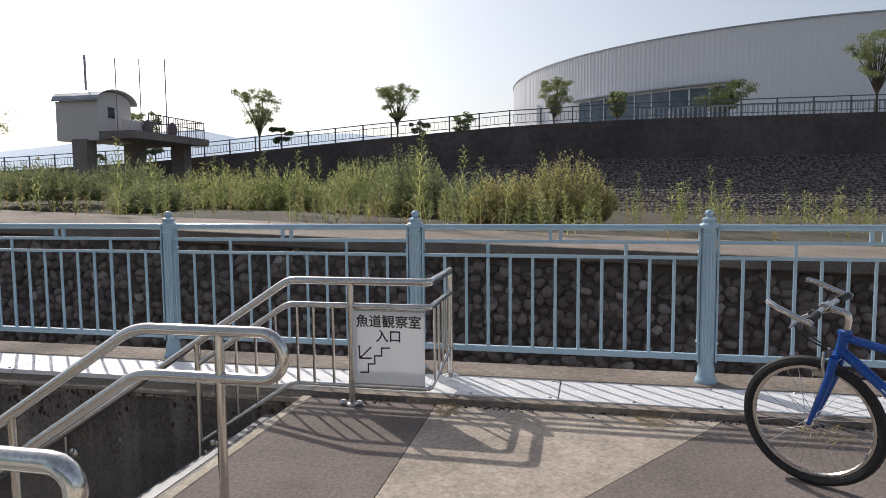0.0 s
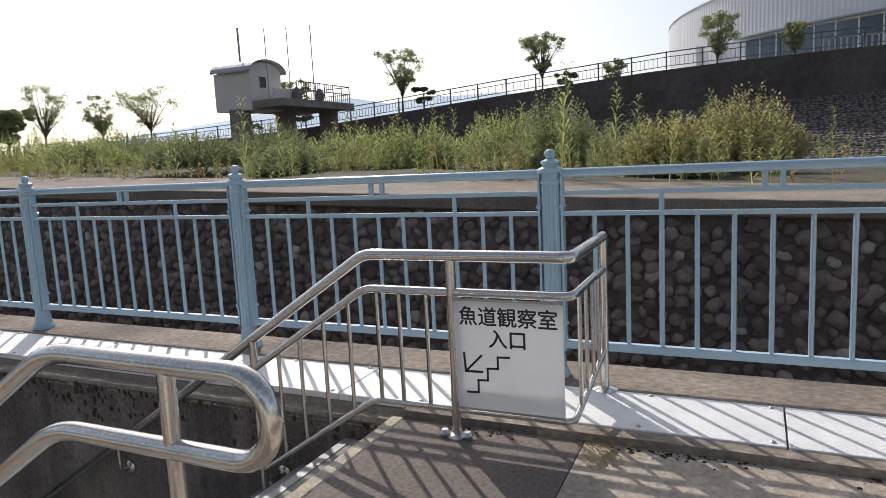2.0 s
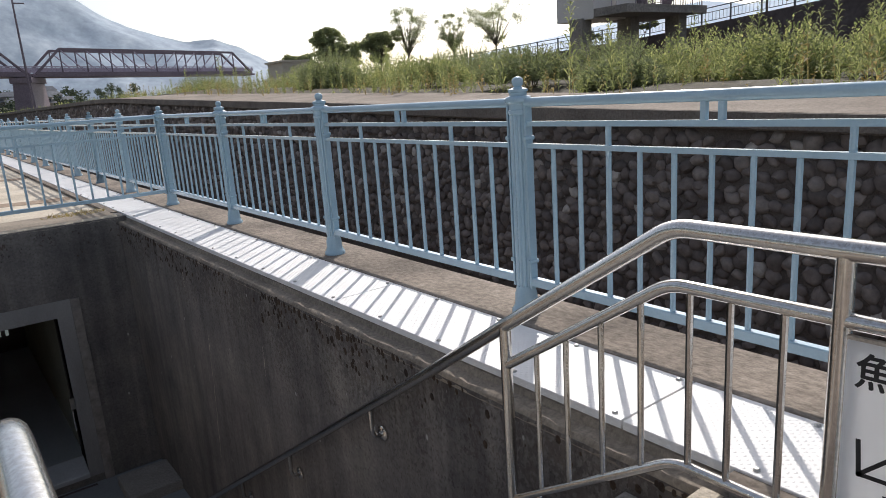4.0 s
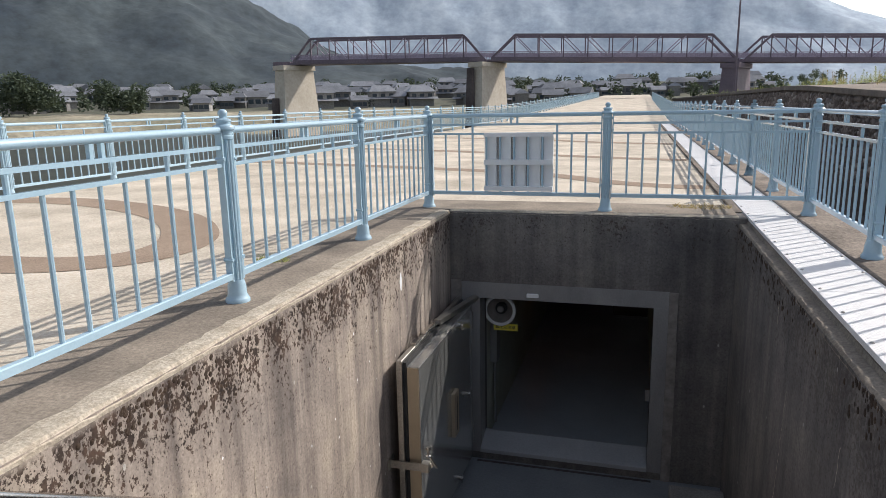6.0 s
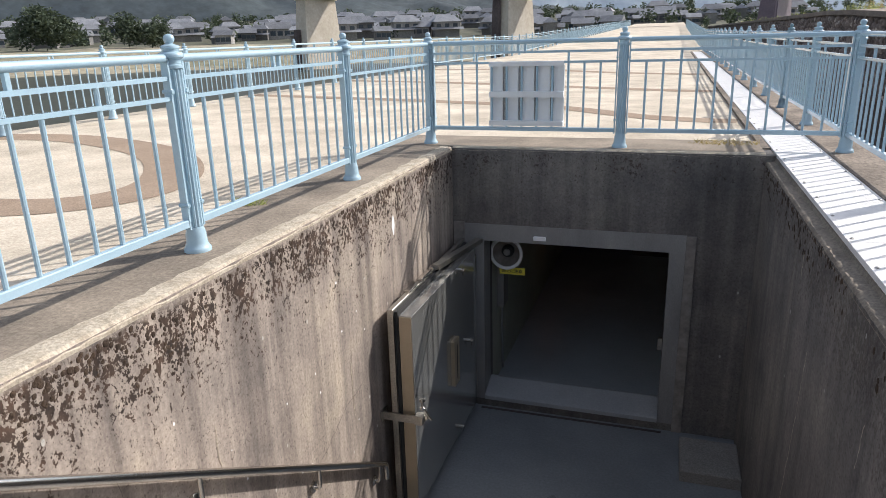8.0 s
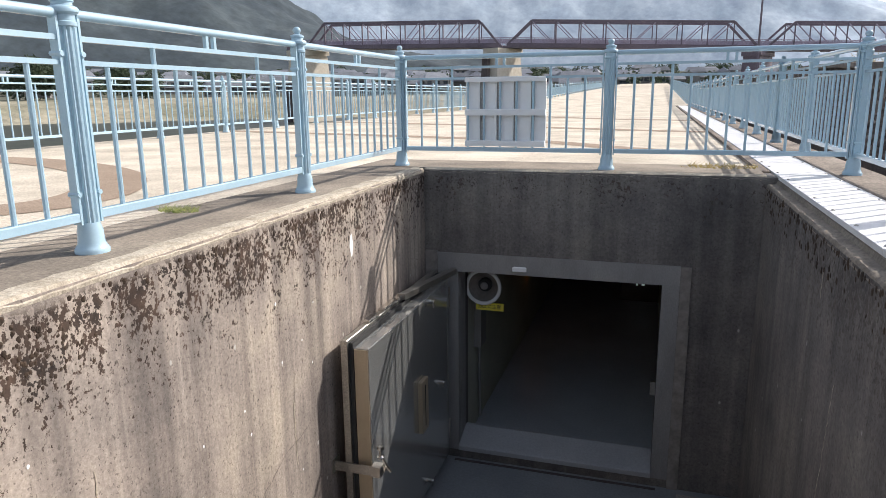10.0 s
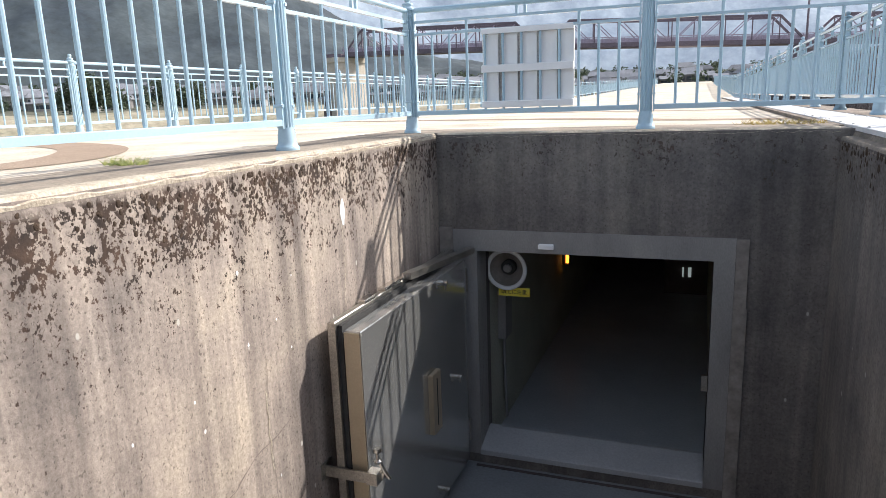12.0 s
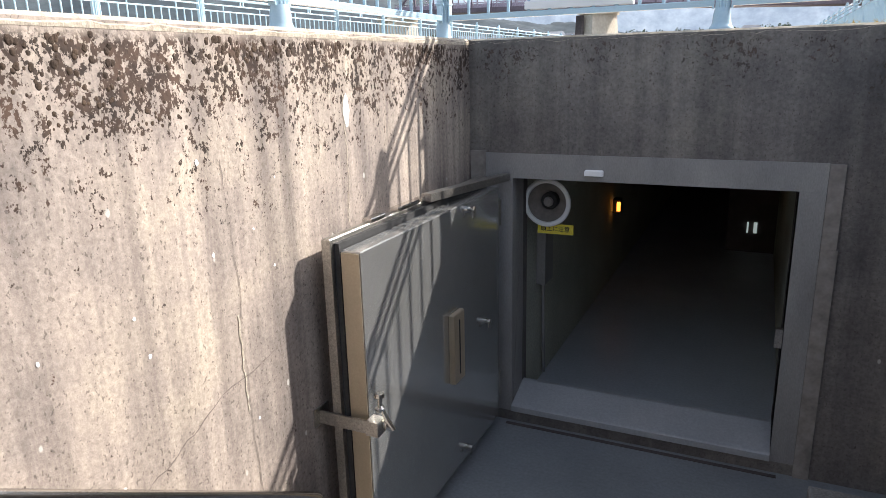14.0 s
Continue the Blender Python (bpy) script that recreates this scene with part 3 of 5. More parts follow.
# the open flood door
DB = (0.5, 7.74, ZF)
door = thing("flood_door", "heavy stainless steel flood door standing open along the wall", "door", DB)
sub("back_plate", Shape().slab(0.395, 5.66, -2.92, 0.445, 7.72, -0.985, 0.006), STEEL_DULL, door, DB)
sub("seal", Shape().box(0.446, 5.69, -2.9, 0.475, 7.69, -1.01), RUBBER, door, DB, "black rubber seal")
sub("leaf", Shape().slab(0.476, 5.70, -2.88, 0.590, 7.62, -1.045, 0.006), DOOR_BOX, door, DB, "dull reflective steel face")
sub("edge_plate", Shape().box(0.482, 5.692, -2.87, 0.584, 5.699, -1.055), BRONZE, door, DB, "bronze-tinted steel edge")
h = sub("handle", Shape().slab(0.591, 6.70, -2.20, 0.630, 6.86, -1.72, 0.008), BRONZE, door, DB)
sub("slot", Shape().box(0.631, 6.772, -2.15, 0.634, 6.784, -1.77), RUBBER, h, (0, 0, 0)).matrix_parent_inverse = pose(*[-c for c in DB])
for y, z in ((7.05, -1.10), (7.32, -1.98), (6.95, -2.80)):
    c = Shape().lathe([(0.02, 0), (0.024, 0.02), (0.014, 0.025), (0.014, 0.035), (0.022, 0.038), (0.022, 0.05)], (0.591, y, z), 10, "x")
    c.box(0.62, y - 0.012, z - 0.05, 0.633, y + 0.012, z + 0.012)
    sub("dog_latch", c, STEEL, door, DB, smooth=True)
for z in (-1.25, -2.65):
    sub("hinge", Shape().lathe([(0.03, -0.1), (0.03, 0.1)], (0.55, 7.70, z), 12), STEEL_DULL, door, DB, smooth=True)
top = Shape()
for y0, y1 in ((6.05, 6.2), (6.35, 6.62), (6.66, 6.78)):
    top.slab(0.392, y0, -0.984, 0.45, y1, -0.962, 0.006)
sub("top_stay", top, STEEL, door, DB)
sub("closer_arm", Shape().beam((0.46, 6.7, -0.965), (0.62, 7.7, -0.98), 0.07, 0.05), STEEL_DULL, door, DB)

hook = thing("door_hook", "steel strap and clamp holding the flood door to the wall", "door hook", (0.33, 5.67, -1.96))
HB = (0.33, 5.67, -1.96)
s = Shape().box(XL, 5.60, -2.0, XL + 0.012, 5.72, -1.9).box(XL + 0.012, 5.64, -1.99, 0.60, 5.655, -1.92).box(0.60, 5.64, -2.0, 0.67, 5.72, -1.92)
sub("strap", s, STEEL_DULL, hook, HB)
c = Shape().lathe([(0.022, -0.05), (0.028, -0.03), (0.012, -0.02), (0.012, 0.02), (0.028, 0.03), (0.022, 0.05)], (0.655, 5.70, -1.83), 10)
c.lathe([(0.018, 0), (0.03, 0.012), (0.03, 0.03), (0.012, 0.05)], (0.665, 5.71, -1.96), 10, "x").tube([(0.66, 5.70, -1.86), (0.70, 5.69, -1.92), (0.73, 5.70, -1.97)], 0.012, 8)
sub("clamp", c, STEEL, hook, HB, "shiny wing-nut clamp", True)

# horn loudspeaker, its label, sensor box and lamps in the doorway
sp = thing("horn_speaker", "pale grey round horn speaker under the door head", "loudspeaker", (0.815, 8.15, -1.24))
part("cone", Shape().lathe([(0.03, 0.10), (0.07, 0.085), (0.10, 0.05), (0.105, 0.045), (0.135, 0.02), (0.165, -0.045), (0.182, -0.03), (0.18, 0.01), (0.10, 0.12), (0.09, 0.18)], (0, 0, 0), 28, "y"), CONC, sp, "grey stepped cone", True)
part("rim", Shape().tube([(0.174 * math.cos(a), -0.045, 0.174 * math.sin(a)) for a in (2 * math.pi * i / 36 for i in range(36))], 0.02, 8, True), WHITE, sp, "pale rolled rim", True)
# Black disc puts the shade deep in the horn in as colour.
part("throat_shade", Shape().lathe([(0.06, 0.02), (0.07, 0.03), (0.07, 0.08)], (0, 0, 0), 20, "y"), RUBBER, sp, smooth=True)
part("plug", Shape().lathe([(0.012, -0.03), (0.035, -0.02), (0.04, 0.0)], (0, 0, 0), 16, "y"), FRAME_PAINT, sp, smooth=True)
part("bracket", Shape().box(-0.03, 0.05, 0.1, 0.03, 0.12, 0.27), FRAME_PAINT, sp)
lab = thing("warning_label", "small yellow warning label with black characters", "label", (0.88, 8.13, -1.455))
part("plate", Shape().box(-0.145, 0, -0.04, 0.145, 0.012, 0.04), YELLOW, lab)
sen = thing("door_sensor", "small white sensor box on the door head", "sensor", (1.257, YN - 0.012, -0.935))
part("case", Shape().slab(-0.065, -0.03, -0.02, 0.065, 0.0, 0.022, 0.008), WHITE, sen)
lmp = thing("indicator_lamp", "lit amber indicator lamp in a dark corridor", "lamp", (0.67, 11.9, -2.0))
part("housing", Shape().box(-0.05, -0.08, -0.09, 0.04, 0.08, 0.09), RUBBER, lmp)
part("lens", Shape().box(0.005, -0.095, -0.06, 0.05, -0.081, 0.06), AMBER, lmp, "glowing amber lens")
swb = thing("switch_box", "grey switch box on the corridor wall", "switch box", (0.65, 8.6, -1.75))
part("box", Shape().slab(-0.03, -0.12, -0.3, 0.05, 0.12, 0.2, 0.01), FRAME_PAINT, swb)
part("conduit", Shape().tube([(0.0, 0, -0.3), (0.0, 0, -0.6), (0.0, 0.05, -1.2)], 0.015, 8), FRAME_PAINT, swb)
# Added panel behind the slits; its dark colour carries the corridor's gloom.
setting("wall_partition", Shape().box(1.95, 13.9, -3.0, 2.62, 14.05, -0.94), REVET, "dark panel added part way down the corridor to carry the slits", category="wall")
# Two glowing panes are put in for the bright spots down the corridor.
for x, wd in ((2.235, 0.012), (2.34, 0.025)):
    w = thing("light_slit", "small glowing pane put in for a bright spot down the corridor", "window", (x, 13.89, -2.62), group="slits in the corridor")
    part("pane", Shape().box(-wd, -0.02, -0.08, wd, 0.009, 0.08), COOL, w)


# ---- white cover plates ----
cover = thing("cover_plates", "row of white-painted chequer plate duct covers", "cover plate", (3.6225, 0, 0), kind="structure")
pm = Shape().slab(-0.2125, -0.996, -0.028, 0.2125, 0.996, 0.004, 0.002)
pme = pm.mesh("plate", PLATE)
bolt = Shape().lathe([(0.011, 0), (0.011, 0.004), (0.006, 0.008)], (0, 0, 0), 8).mesh("bolt", STEEL_DULL)
for i in range(-5, 21):
    p = put(part("plate", pme, None, cover), pose(0, 2 * i - 0.05, 0))
    if -2 < i < 6:
        for y in (-0.95, -0.45, 0.05, 0.55):
            for x in (-0.185, 0.185):
                put(part("bolt", bolt, None, p), pose(x, y, 0.004))


# ---- blue railings ----
def post_shape():
    s = Shape()
    s.lathe([(0.10, 0.0), (0.10, 0.018), (0.092, 0.026), (0.085, 0.035), (0.078, 0.05), (0.074, 0.10), (0.066, 0.125), (0.062, 0.14)], n=20)
    n, rows = 36, []
    for z in (0.14, 0.985):
        for k in range(n):
            r = 0.062 if k % 3 else 0.053
            rows.append((r * math.cos(2 * math.pi * k / n), r * math.sin(2 * math.pi * k / n), z))
    s.add(rows, [(k, (k + 1) % n, (k + 1) % n + n, k + n) for k in range(n)] + [tuple(range(n, 2 * n))])
    s.lathe([(0.062, 0.98), (0.070, 0.985), (0.070, 1.0), (0.062, 1.005), (0.062, 1.03), (0.084, 1.04), (0.086, 1.052), (0.078, 1.062), (0.056, 1.068), (0.056, 1.08), (0.064, 1.085),
             (0.062, 1.096), (0.040, 1.102), (0.024, 1.108), (0.034, 1.118), (0.038, 1.130), (0.034, 1.143), (0.020, 1.152), (0.004, 1.155)], n=20)
    s.v = [(x * 0.75, y * 0.75, z) for x, y, z in s.v]
    return s


def rail_shapes():
    L0, L1 = 0.052, 1.948
    out = {"top": Shape().tube([(L0, 0, 1.035), (L1, 0, 1.035)], 0.023, 10), "mid": Shape().box(L0, -0.014, 0.925, L1, 0.014, 0.948), "low": Shape().box(L0, -0.014, 0.824, L1, 0.014, 0.846),
           "foot": Shape().slab(L0, -0.02, 0.150, L1, 0.02, 0.190, 0.005), "bar": Shape().tube([(0, 0, 0.19), (0, 0, 0.824)], 0.0115, 8), "long": Shape().tube([(0, 0, 0.19), (0, 0, 0.925)], 0.0125, 8),
           "stub": Shape().box(-0.011, -0.011, 0.948, 0.011, 0.011, 1.015), "stile": Shape().box(-0.006, -0.022, 0.135, 0.006, 0.022, 1.02),
           "bolt": Shape().lathe([(0.012, -0.03), (0.012, 0.03)], (0, 0, 0), 8, "y")}
    return out


POST = post_shape()
RS = rail_shapes()
POST_ME = POST.mesh("post", BLUE, True)
RM = {k: v.mesh(k, BLUE, True) for k, v in RS.items()}
BARS = [0.058 + 1.884 * (i + 1) / 12 for i in range(11)]


def panel(parent, at, rz):
    m = pose(*at, 0, 0, rz)
    for nm, key in (("top_rail", "top"), ("middle_rail", "mid"), ("lower_rail", "low"), ("bottom_rail", "foot")):
        put(part(nm, RM[key], None, parent), m)
    for x in (0.058, 1.942):
        st = put(part("stile", RM["stile"], None, parent), m @ pose(x, 0, 0))
        for z in (0.27, 0.87):
            put(part("bolt", RM["bolt"], None, st), pose(0, 0, z))
    for i, x in enumerate(BARS):
        put(part("baluster", RM["long" if i in (2, 8) else "bar"], None, parent), m @ pose(x, 0, 0))
    for x in (0.965, 1.035):
        put(part("stub", RM["stub"], None, parent), m @ pose(x, 0, 0))


def joined_panel(s, m, with_post=True):
    def addm(sh, mm):
        s.add([mm @ Vector(p) for p in sh.v], sh.f)
    for key in ("top", "mid", "low", "foot"):
        addm(RS[key], m)
    for i, x in enumerate(BARS):
        addm(RS["long" if i in (2, 8) else "bar"], m @ pose(x, 0, 0))
    for x in (0.965, 1.035):
        addm(RS["stub"], m @ pose(x, 0, 0))
    if with_post:
        addm(POST, m)


def railing(name, label, posts, panels):
    ob = thing(name, label, "railing")
    for at in posts:
        put(part("post", POST_ME, None, ob), pose(*at))
    for at, rz in panels:
        panel(ob, at, rz)
    return ob


railing("stairwell_railing", "light blue painted steel railing round the stairwell", [(0, y, 0) for y in (0, 2, 4, 6, 8)] + [(2, 8, 0)],
        [((0, y, 0), 90) for y in (0, 2, 4, 6)] + [((0, 8, 0), 0), ((2, 8, 0), 0)])
railing("channel_railing", "light blue painted steel railing with ball finials beside the channel", [(4, y, 0) for y in range(-6, 13, 2)], [((4, y, 0), 90) for y in range(-6, 12, 2)])
RZ = -0.03
railing("river_railing", "light blue painted steel railing along the river side of the deck", [(-6.2, y, RZ) for y in range(4, 17, 2)], [((-6.2, y, RZ), 90) for y in range(4, 16, 2)])


def slope_z(y):
    """Height of the deck, which climbs gently towards the far end."""
    return 0.0 if y < 42 else 3.0 * min(1.0, (y - 42) / 140)


def far_run(name, label, x, ys):
    s = Shape()
    for y in ys:
        za, zb = slope_z(y), slope_z(y + 2)
        joined_panel(s, Matrix.Translation((x, y, za)) @ Matrix(((0, -1, 0, 0), (1, 0, 0, 0), ((zb - za) / 2, 0, 1, 0), (0, 0, 0, 1))))
    return tagged(part(name, s, BLUE), label, "railing", "", "stuff")


far_run("channel_railing_beyond", "blue railing running on along the channel into the distance", 4.0, range(12, 120, 2))
far_run("river_railing_beyond", "blue railing running on along the river into the distance", -6.2, range(16, 150, 2))
far_run("river_railing_behind", "blue railing along the river, nearer stretch", -6.2, range(-10, 4, 2))
rampd = Shape().grid([-6.7, -1.0, 4.25], [42 + 7 * i for i in range(22)], lambda x, y: (x, y, slope_z(y) + DZ))
setting("road_ramp", rampd, TAN, "tan concrete path that climbs beyond the deck", category="path")
setting("retaining_face", Shape().box(-6.9, -14, -4.4, -6.7, 190, -0.3), CONC, "weathered concrete river face of the weir deck", category="wall")

# back of a notice board on the stairwell railing
nb = thing("notice_board", "white notice board seen from its battened back", "notice board", (1.045, 8.0, 0.52))
part("panel", Shape().box(-0.36, 0.045, -0.30, 0.36, 0.06, 0.30), INKGREY, nb, "grey-white sheet")
for z0, z1 in ((-0.32, -0.265), (-0.03, 0.03), (0.28, 0.325)):
    part("crossbar", Shape().slab(-0.385, -0.02, z0, 0.385, 0.024, z1, 0.006), WHITE, nb)
for x0, x1 in ((-0.385, -0.25), (-0.215, -0.085), (-0.05, 0.08), (0.115, 0.245), (0.28, 0.385)):
    part("batten", Shape().slab(x0, 0.025, -0.322, x1, 0.044, 0.326, 0.005), WHITE, nb)


# ---- stainless handrails ----
SL = -0.645                                          # fall of the stairs
RR = 0.0245


def bent(pts, r=0.07, n=5):
    """Rounds the corners of a line of points."""
    out = [Vector(pts[0])]
    for a, b, c in zip(pts, pts[1:], pts[2:]):
        a, b, c = Vector(a), Vector(b), Vector(c)
        d0, d1 = min(r, (a - b).length * 0.45), min(r, (c - b).length * 0.45)
        p, q = b + (a - b).normalized() * d0, b + (c - b).normalized() * d1
        out += [(1 - t) ** 2 * p + 2 * t * (1 - t) * b + t * t * q for t in (i / n for i in range(n + 1))]
    out.append(Vector(pts[-1]))
    return out


def loop_rail(x, low_end):
    arc = [(x, 0.062 - 0.098 * math.sin(a), 0.626 + 0.098 * math.cos(a)) for a in (math.pi * i / 10 for i in range(11))]
    up = bent([(x, low_end, 0.724 + SL * (low_end - 0.645)), (x, 0.645, 0.724), arc[0]], 0.08)[:-1]
    down = bent([arc[-1], (x, 0.64, 0.528), (x, low_end, 0.528 + SL * (low_end - 0.64))], 0.08)[1:]
    return [*up, *[Vector(p) for p in arc], *down]


cr = thing("centre_handrail", "polished stainless steel double handrail with looped end on the stairs", "handrail", (1.75, 0.6, 0))
CB = (1.75, 0.6, 0)
line = loop_rail(1.75, 5.80)
line = line + [line[0]]
sub("pipe", Shape().tube(line, RR, 14), STEEL, cr, CB, smooth=True)
for y in (0.25, 1.29, 2.33, 3.37, 4.41, 5.70):
    zt = 0.724 if y < 0.645 else 0.724 + SL * (y - 0.645)
    k = min(17, max(0, math.ceil((y - YS) / TREAD)))
    sub("post", Shape().tube([(1.75, y, (DZ if k == 0 else -0.1765 * k)), (1.75, y, zt)], 0.02, 12), STEEL, cr, CB, smooth=True)
    sub("foot_flange", Shape().lathe([(0.05, 0), (0.05, 0.006), (0.03, 0.02)], (1.75, y, DZ if k == 0 else -0.1765 * k), 14), STEEL, cr, CB, smooth=True)


def wall_brackets(parent, base, x, wall, ys, z_of):
    d = 1 if wall > x else -1
    for y in ys:
        z = z_of(y)
        b = Shape().tube(bent([(x, y, z - 0.01), (x, y, z - 0.17), (wall, y, z - 0.17)], 0.05), 0.014, 10)
        b.lathe([(0.042, 0.0), (0.042, 0.012), (0.03, 0.02)] if d < 0 else [(0.042, 0.0), (0.042, -0.012), (0.03, -0.02)], (wall, y, z - 0.17), 14, "x")
        sub("wall_bracket", b, STEEL, parent, base, smooth=True)


lr = thing("west_handrail", "polished stainless steel handrail fixed to the sunlit wall", "handrail", (0.37, 0.6, 0))
LB = (0.37, 0.6, 0)
zl = lambda y: 0.745 + SL * (y - 0.735)
pts = bent([(0.37, 5.52, zl(5.52) - 0.14), (0.37, 5.52, zl(5.52)), (0.37, 0.735, 0.745), (0.40, 0.02, 0.745), (0.40, -0.17, 0.745)], 0.05)
sub("pipe", Shape().tube([*pts, *[(0.40, -0.17 - 0.06 * math.sin(a), 0.685 + 0.06 * math.cos(a)) for a in (math.pi * i / 8 for i in range(1, 9))], (0.40, 0.1, 0.625), (0.40, 0.6, 0.625), (0.372, 1.2, 0.26)], RR, 14), STEEL, lr, LB, smooth=True)
sub("post", Shape().tube([(0.40, 0.25, DZ), (0.40, 0.25, 0.745)], 0.02, 12), STEEL, lr, LB, smooth=True)
wall_brackets(lr, LB, 0.37, XL, (1.25, 2.28, 3.32, 4.44, 5.39), zl)

er = thing("east_handrail", "polished stainless steel handrail with balusters beside the entry sign", "handrail", (3.2, 0.2, 0))
EB = (3.2, 0.2, 0)
zr = lambda y: 0.742 + SL * (y - 0.62)
sub("top_pipe", Shape().tube(bent([(3.835, -0.285, 0.742), (3.203, -0.295, 0.742), (3.203, 0.62, 0.742), (3.203, 1.25, zr(1.25)), (3.255, 1.8, zr(1.8)), (3.26, 5.60, zr(5.6)), (3.26, 5.60, zr(5.6) - 0.14)], 0.05), RR, 14), STEEL, er, EB, smooth=True)
sub("lower_pipe", Shape().tube(bent([(3.835, -0.285, 0.59), (3.203, -0.295, 0.59), (3.203, 0.63, 0.59), (3.203, 1.28, 0.59 + SL * 0.65)], 0.05), 0.018, 12), STEEL, er, EB, smooth=True)
sub("bottom_pipe", Shape().tube(bent([(3.835, -0.285, 0.20), (3.203, -0.295, 0.085), (3.203, 0.61, 0.085), (3.203, 1.28, 0.085 + SL * 0.68)], 0.05), 0.014, 10), STEEL, er, EB, smooth=True)
for x, y, z0, z1 in ((3.203, 0.21, DZ, 0.742), (3.835, -0.285, 0.0, 0.742), (3.203, 1.28, -0.5, zr(1.28))):
    sub("post", Shape().tube([(x, y, z0), (x, y, z1)], 0.021, 12), STEEL, er, EB, smooth=True)
fl = Shape().lathe([(0.045, 0), (0.045, 0.008), (0.03, 0.02)], (3.203, 0.21, DZ), 14)
fl.lathe([(0.02, 0), (0.024, 0.02), (0.014, 0.035)], (3.19, 0.16, DZ), 10).lathe([(0.02, 0), (0.024, 0.02), (0.014, 0.035)], (3.19, 0.265, DZ), 10)
sub("foot_flange", fl, STEEL, er, EB, "bolted foot flange", True)
sub("foot_flange", Shape().lathe([(0.06, 0), (0.06, 0.008), (0.03, 0.02)], (3.835, -0.285, 0.0), 14), STEEL, er, EB, smooth=True)
for y in (0.33, 0.46, 0.57, 0.72, 0.86, 1.0, 1.13):
    dz = SL * max(0, y - 0.61)
    sub("baluster", Shape().tube([(3.203, y, 0.085 + dz), (3.203, y, 0.59 + dz)], 0.0095, 8), STEEL, er, EB, smooth=True)
for i in range(1, 5):
    t = i / 5
    sub("baluster", Shape().tube([(3.203 + 0.632 * t, -0.295 + 0.01 * t, 0.085 + 0.115 * t), (3.203 + 0.632 * t, -0.295 + 0.01 * t, 0.59)], 0.0095, 8), STEEL, er, EB, smooth=True)
wall_brackets(er, EB, 3.26, XR, (2.38, 3.52, 4.59, 5.5), zr)
br = Shape().tube([(3.203, 1.25, -0.42), (XR, 1.25, -0.42)], 0.014, 8).lathe([(0.042, 0.0), (0.042, -0.012), (0.03, -0.02)], (XR, 1.25, -0.42), 14, "x")
sub("wall_bracket", br, STEEL, er, EB, smooth=True)

# entry sign
SB = (3.17, -0.06, 0.33)
sign = thing("entry_sign", "white sign with black characters, arrow and steps on the handrail", "sign", SB)
sub("board", Shape().box(3.168, -0.267, 0.114, 3.176, 0.183, 0.564), SIGN_WHITE, sign, SB)
sub("frame_strip", Shape().box(3.166, -0.269, 0.106, 3.178, 0.185, 0.1135), STEEL_DULL, sign, SB)
sub("frame_strip", Shape().box(3.166, -0.269, 0.5645, 3.178, 0.185, 0.572), STEEL_DULL, sign, SB)


def words(name, text, size, m, material, parent, thick=0.0014):
    cu = bpy.data.curves.new(name, "FONT")
    cu.body, cu.size, cu.align_x, cu.align_y, cu.offset = text, size, "CENTER", "CENTER", 0.0
    ob = bpy.data.objects.new(name, cu)
    scene.collection.objects.link(ob)
    bpy.context.view_layer.update()
    me = bpy.data.meshes.new_from_object(ob.evaluated_get(bpy.context.evaluated_depsgraph_get()))
    bpy.data.objects.remove(ob)
    bm = bmesh.new()
    bm.from_mesh(me)
    for k, (dx, dy) in enumerate(((thick, 0), (-thick, 0), (0, thick), (0, -thick))):
        base = bmesh.new()
        base.from_mesh(me)
        bmesh.ops.translate(base, verts=base.verts, vec=(dx, dy, 0.0002 * (k + 1)))
        tmp = bpy.data.meshes.new("strokes")
        base.to_mesh(tmp)
        bm.from_mesh(tmp)
        base.free()
        bpy.data.meshes.remove(tmp)
    bm.to_mesh(me)
    bm.free()
    me.materials.clear()
    me.materials.append(material)
    return put(part(name, me, None, parent), m)


FACE = Matrix(((0, 0, -1, 0), (-1, 0, 0, 0), (0, 1, 0, 0), (0, 0, 0, 1)))      # text that reads from the stairs' west side
words("lettering", "魚道観察室", 0.083, Matrix.Translation((3.1665 - SB[0], -0.042 - SB[1], 0.497 - SB[2])) @ FACE, BLACK, sign)
words("lettering", "入口", 0.083, Matrix.Translation((3.1665 - SB[0], -0.042 - SB[1], 0.408 - SB[2])) @ FACE, BLACK, sign)


def stroke(pts, w):
    """A flat bent line on the sign's face."""
    s = Shape()
    for (y0, z0), (y1, z1) in zip(pts, pts[1:]):
        d = Vector((y1 - y0, z1 - z0)).normalized() * w / 2
        n = Vector((-d.y, d.x))
        y0, z0, y1, z1 = y0 - d.x, z0 - d.y, y1 + d.x, z1 + d.y
        s.add([(3.1665, y0 + n.x, z0 + n.y), (3.1665, y1 + n.x, z1 + n.y), (3.1665, y1 - n.x, z1 - n.y), (3.1665, y0 - n.x, z0 - n.y)], [(0, 1, 2, 3)])
    return s


sub("arrow", stroke([(0.148, 0.345), (0.143, 0.270), (0.072, 0.272)], 0.010), BLACK, sign, SB)
sub("arrow", stroke([(0.143, 0.270), (0.073, 0.340)], 0.009), BLACK, sign, SB)
sub("step_symbol", stroke([(0.138, 0.182), (0.090, 0.184), (0.090, 0.236), (0.048, 0.238), (0.048, 0.288), (0.003, 0.290), (0.003, 0.338), (-0.045, 0.340)], 0.009), BLACK, sign, SB)
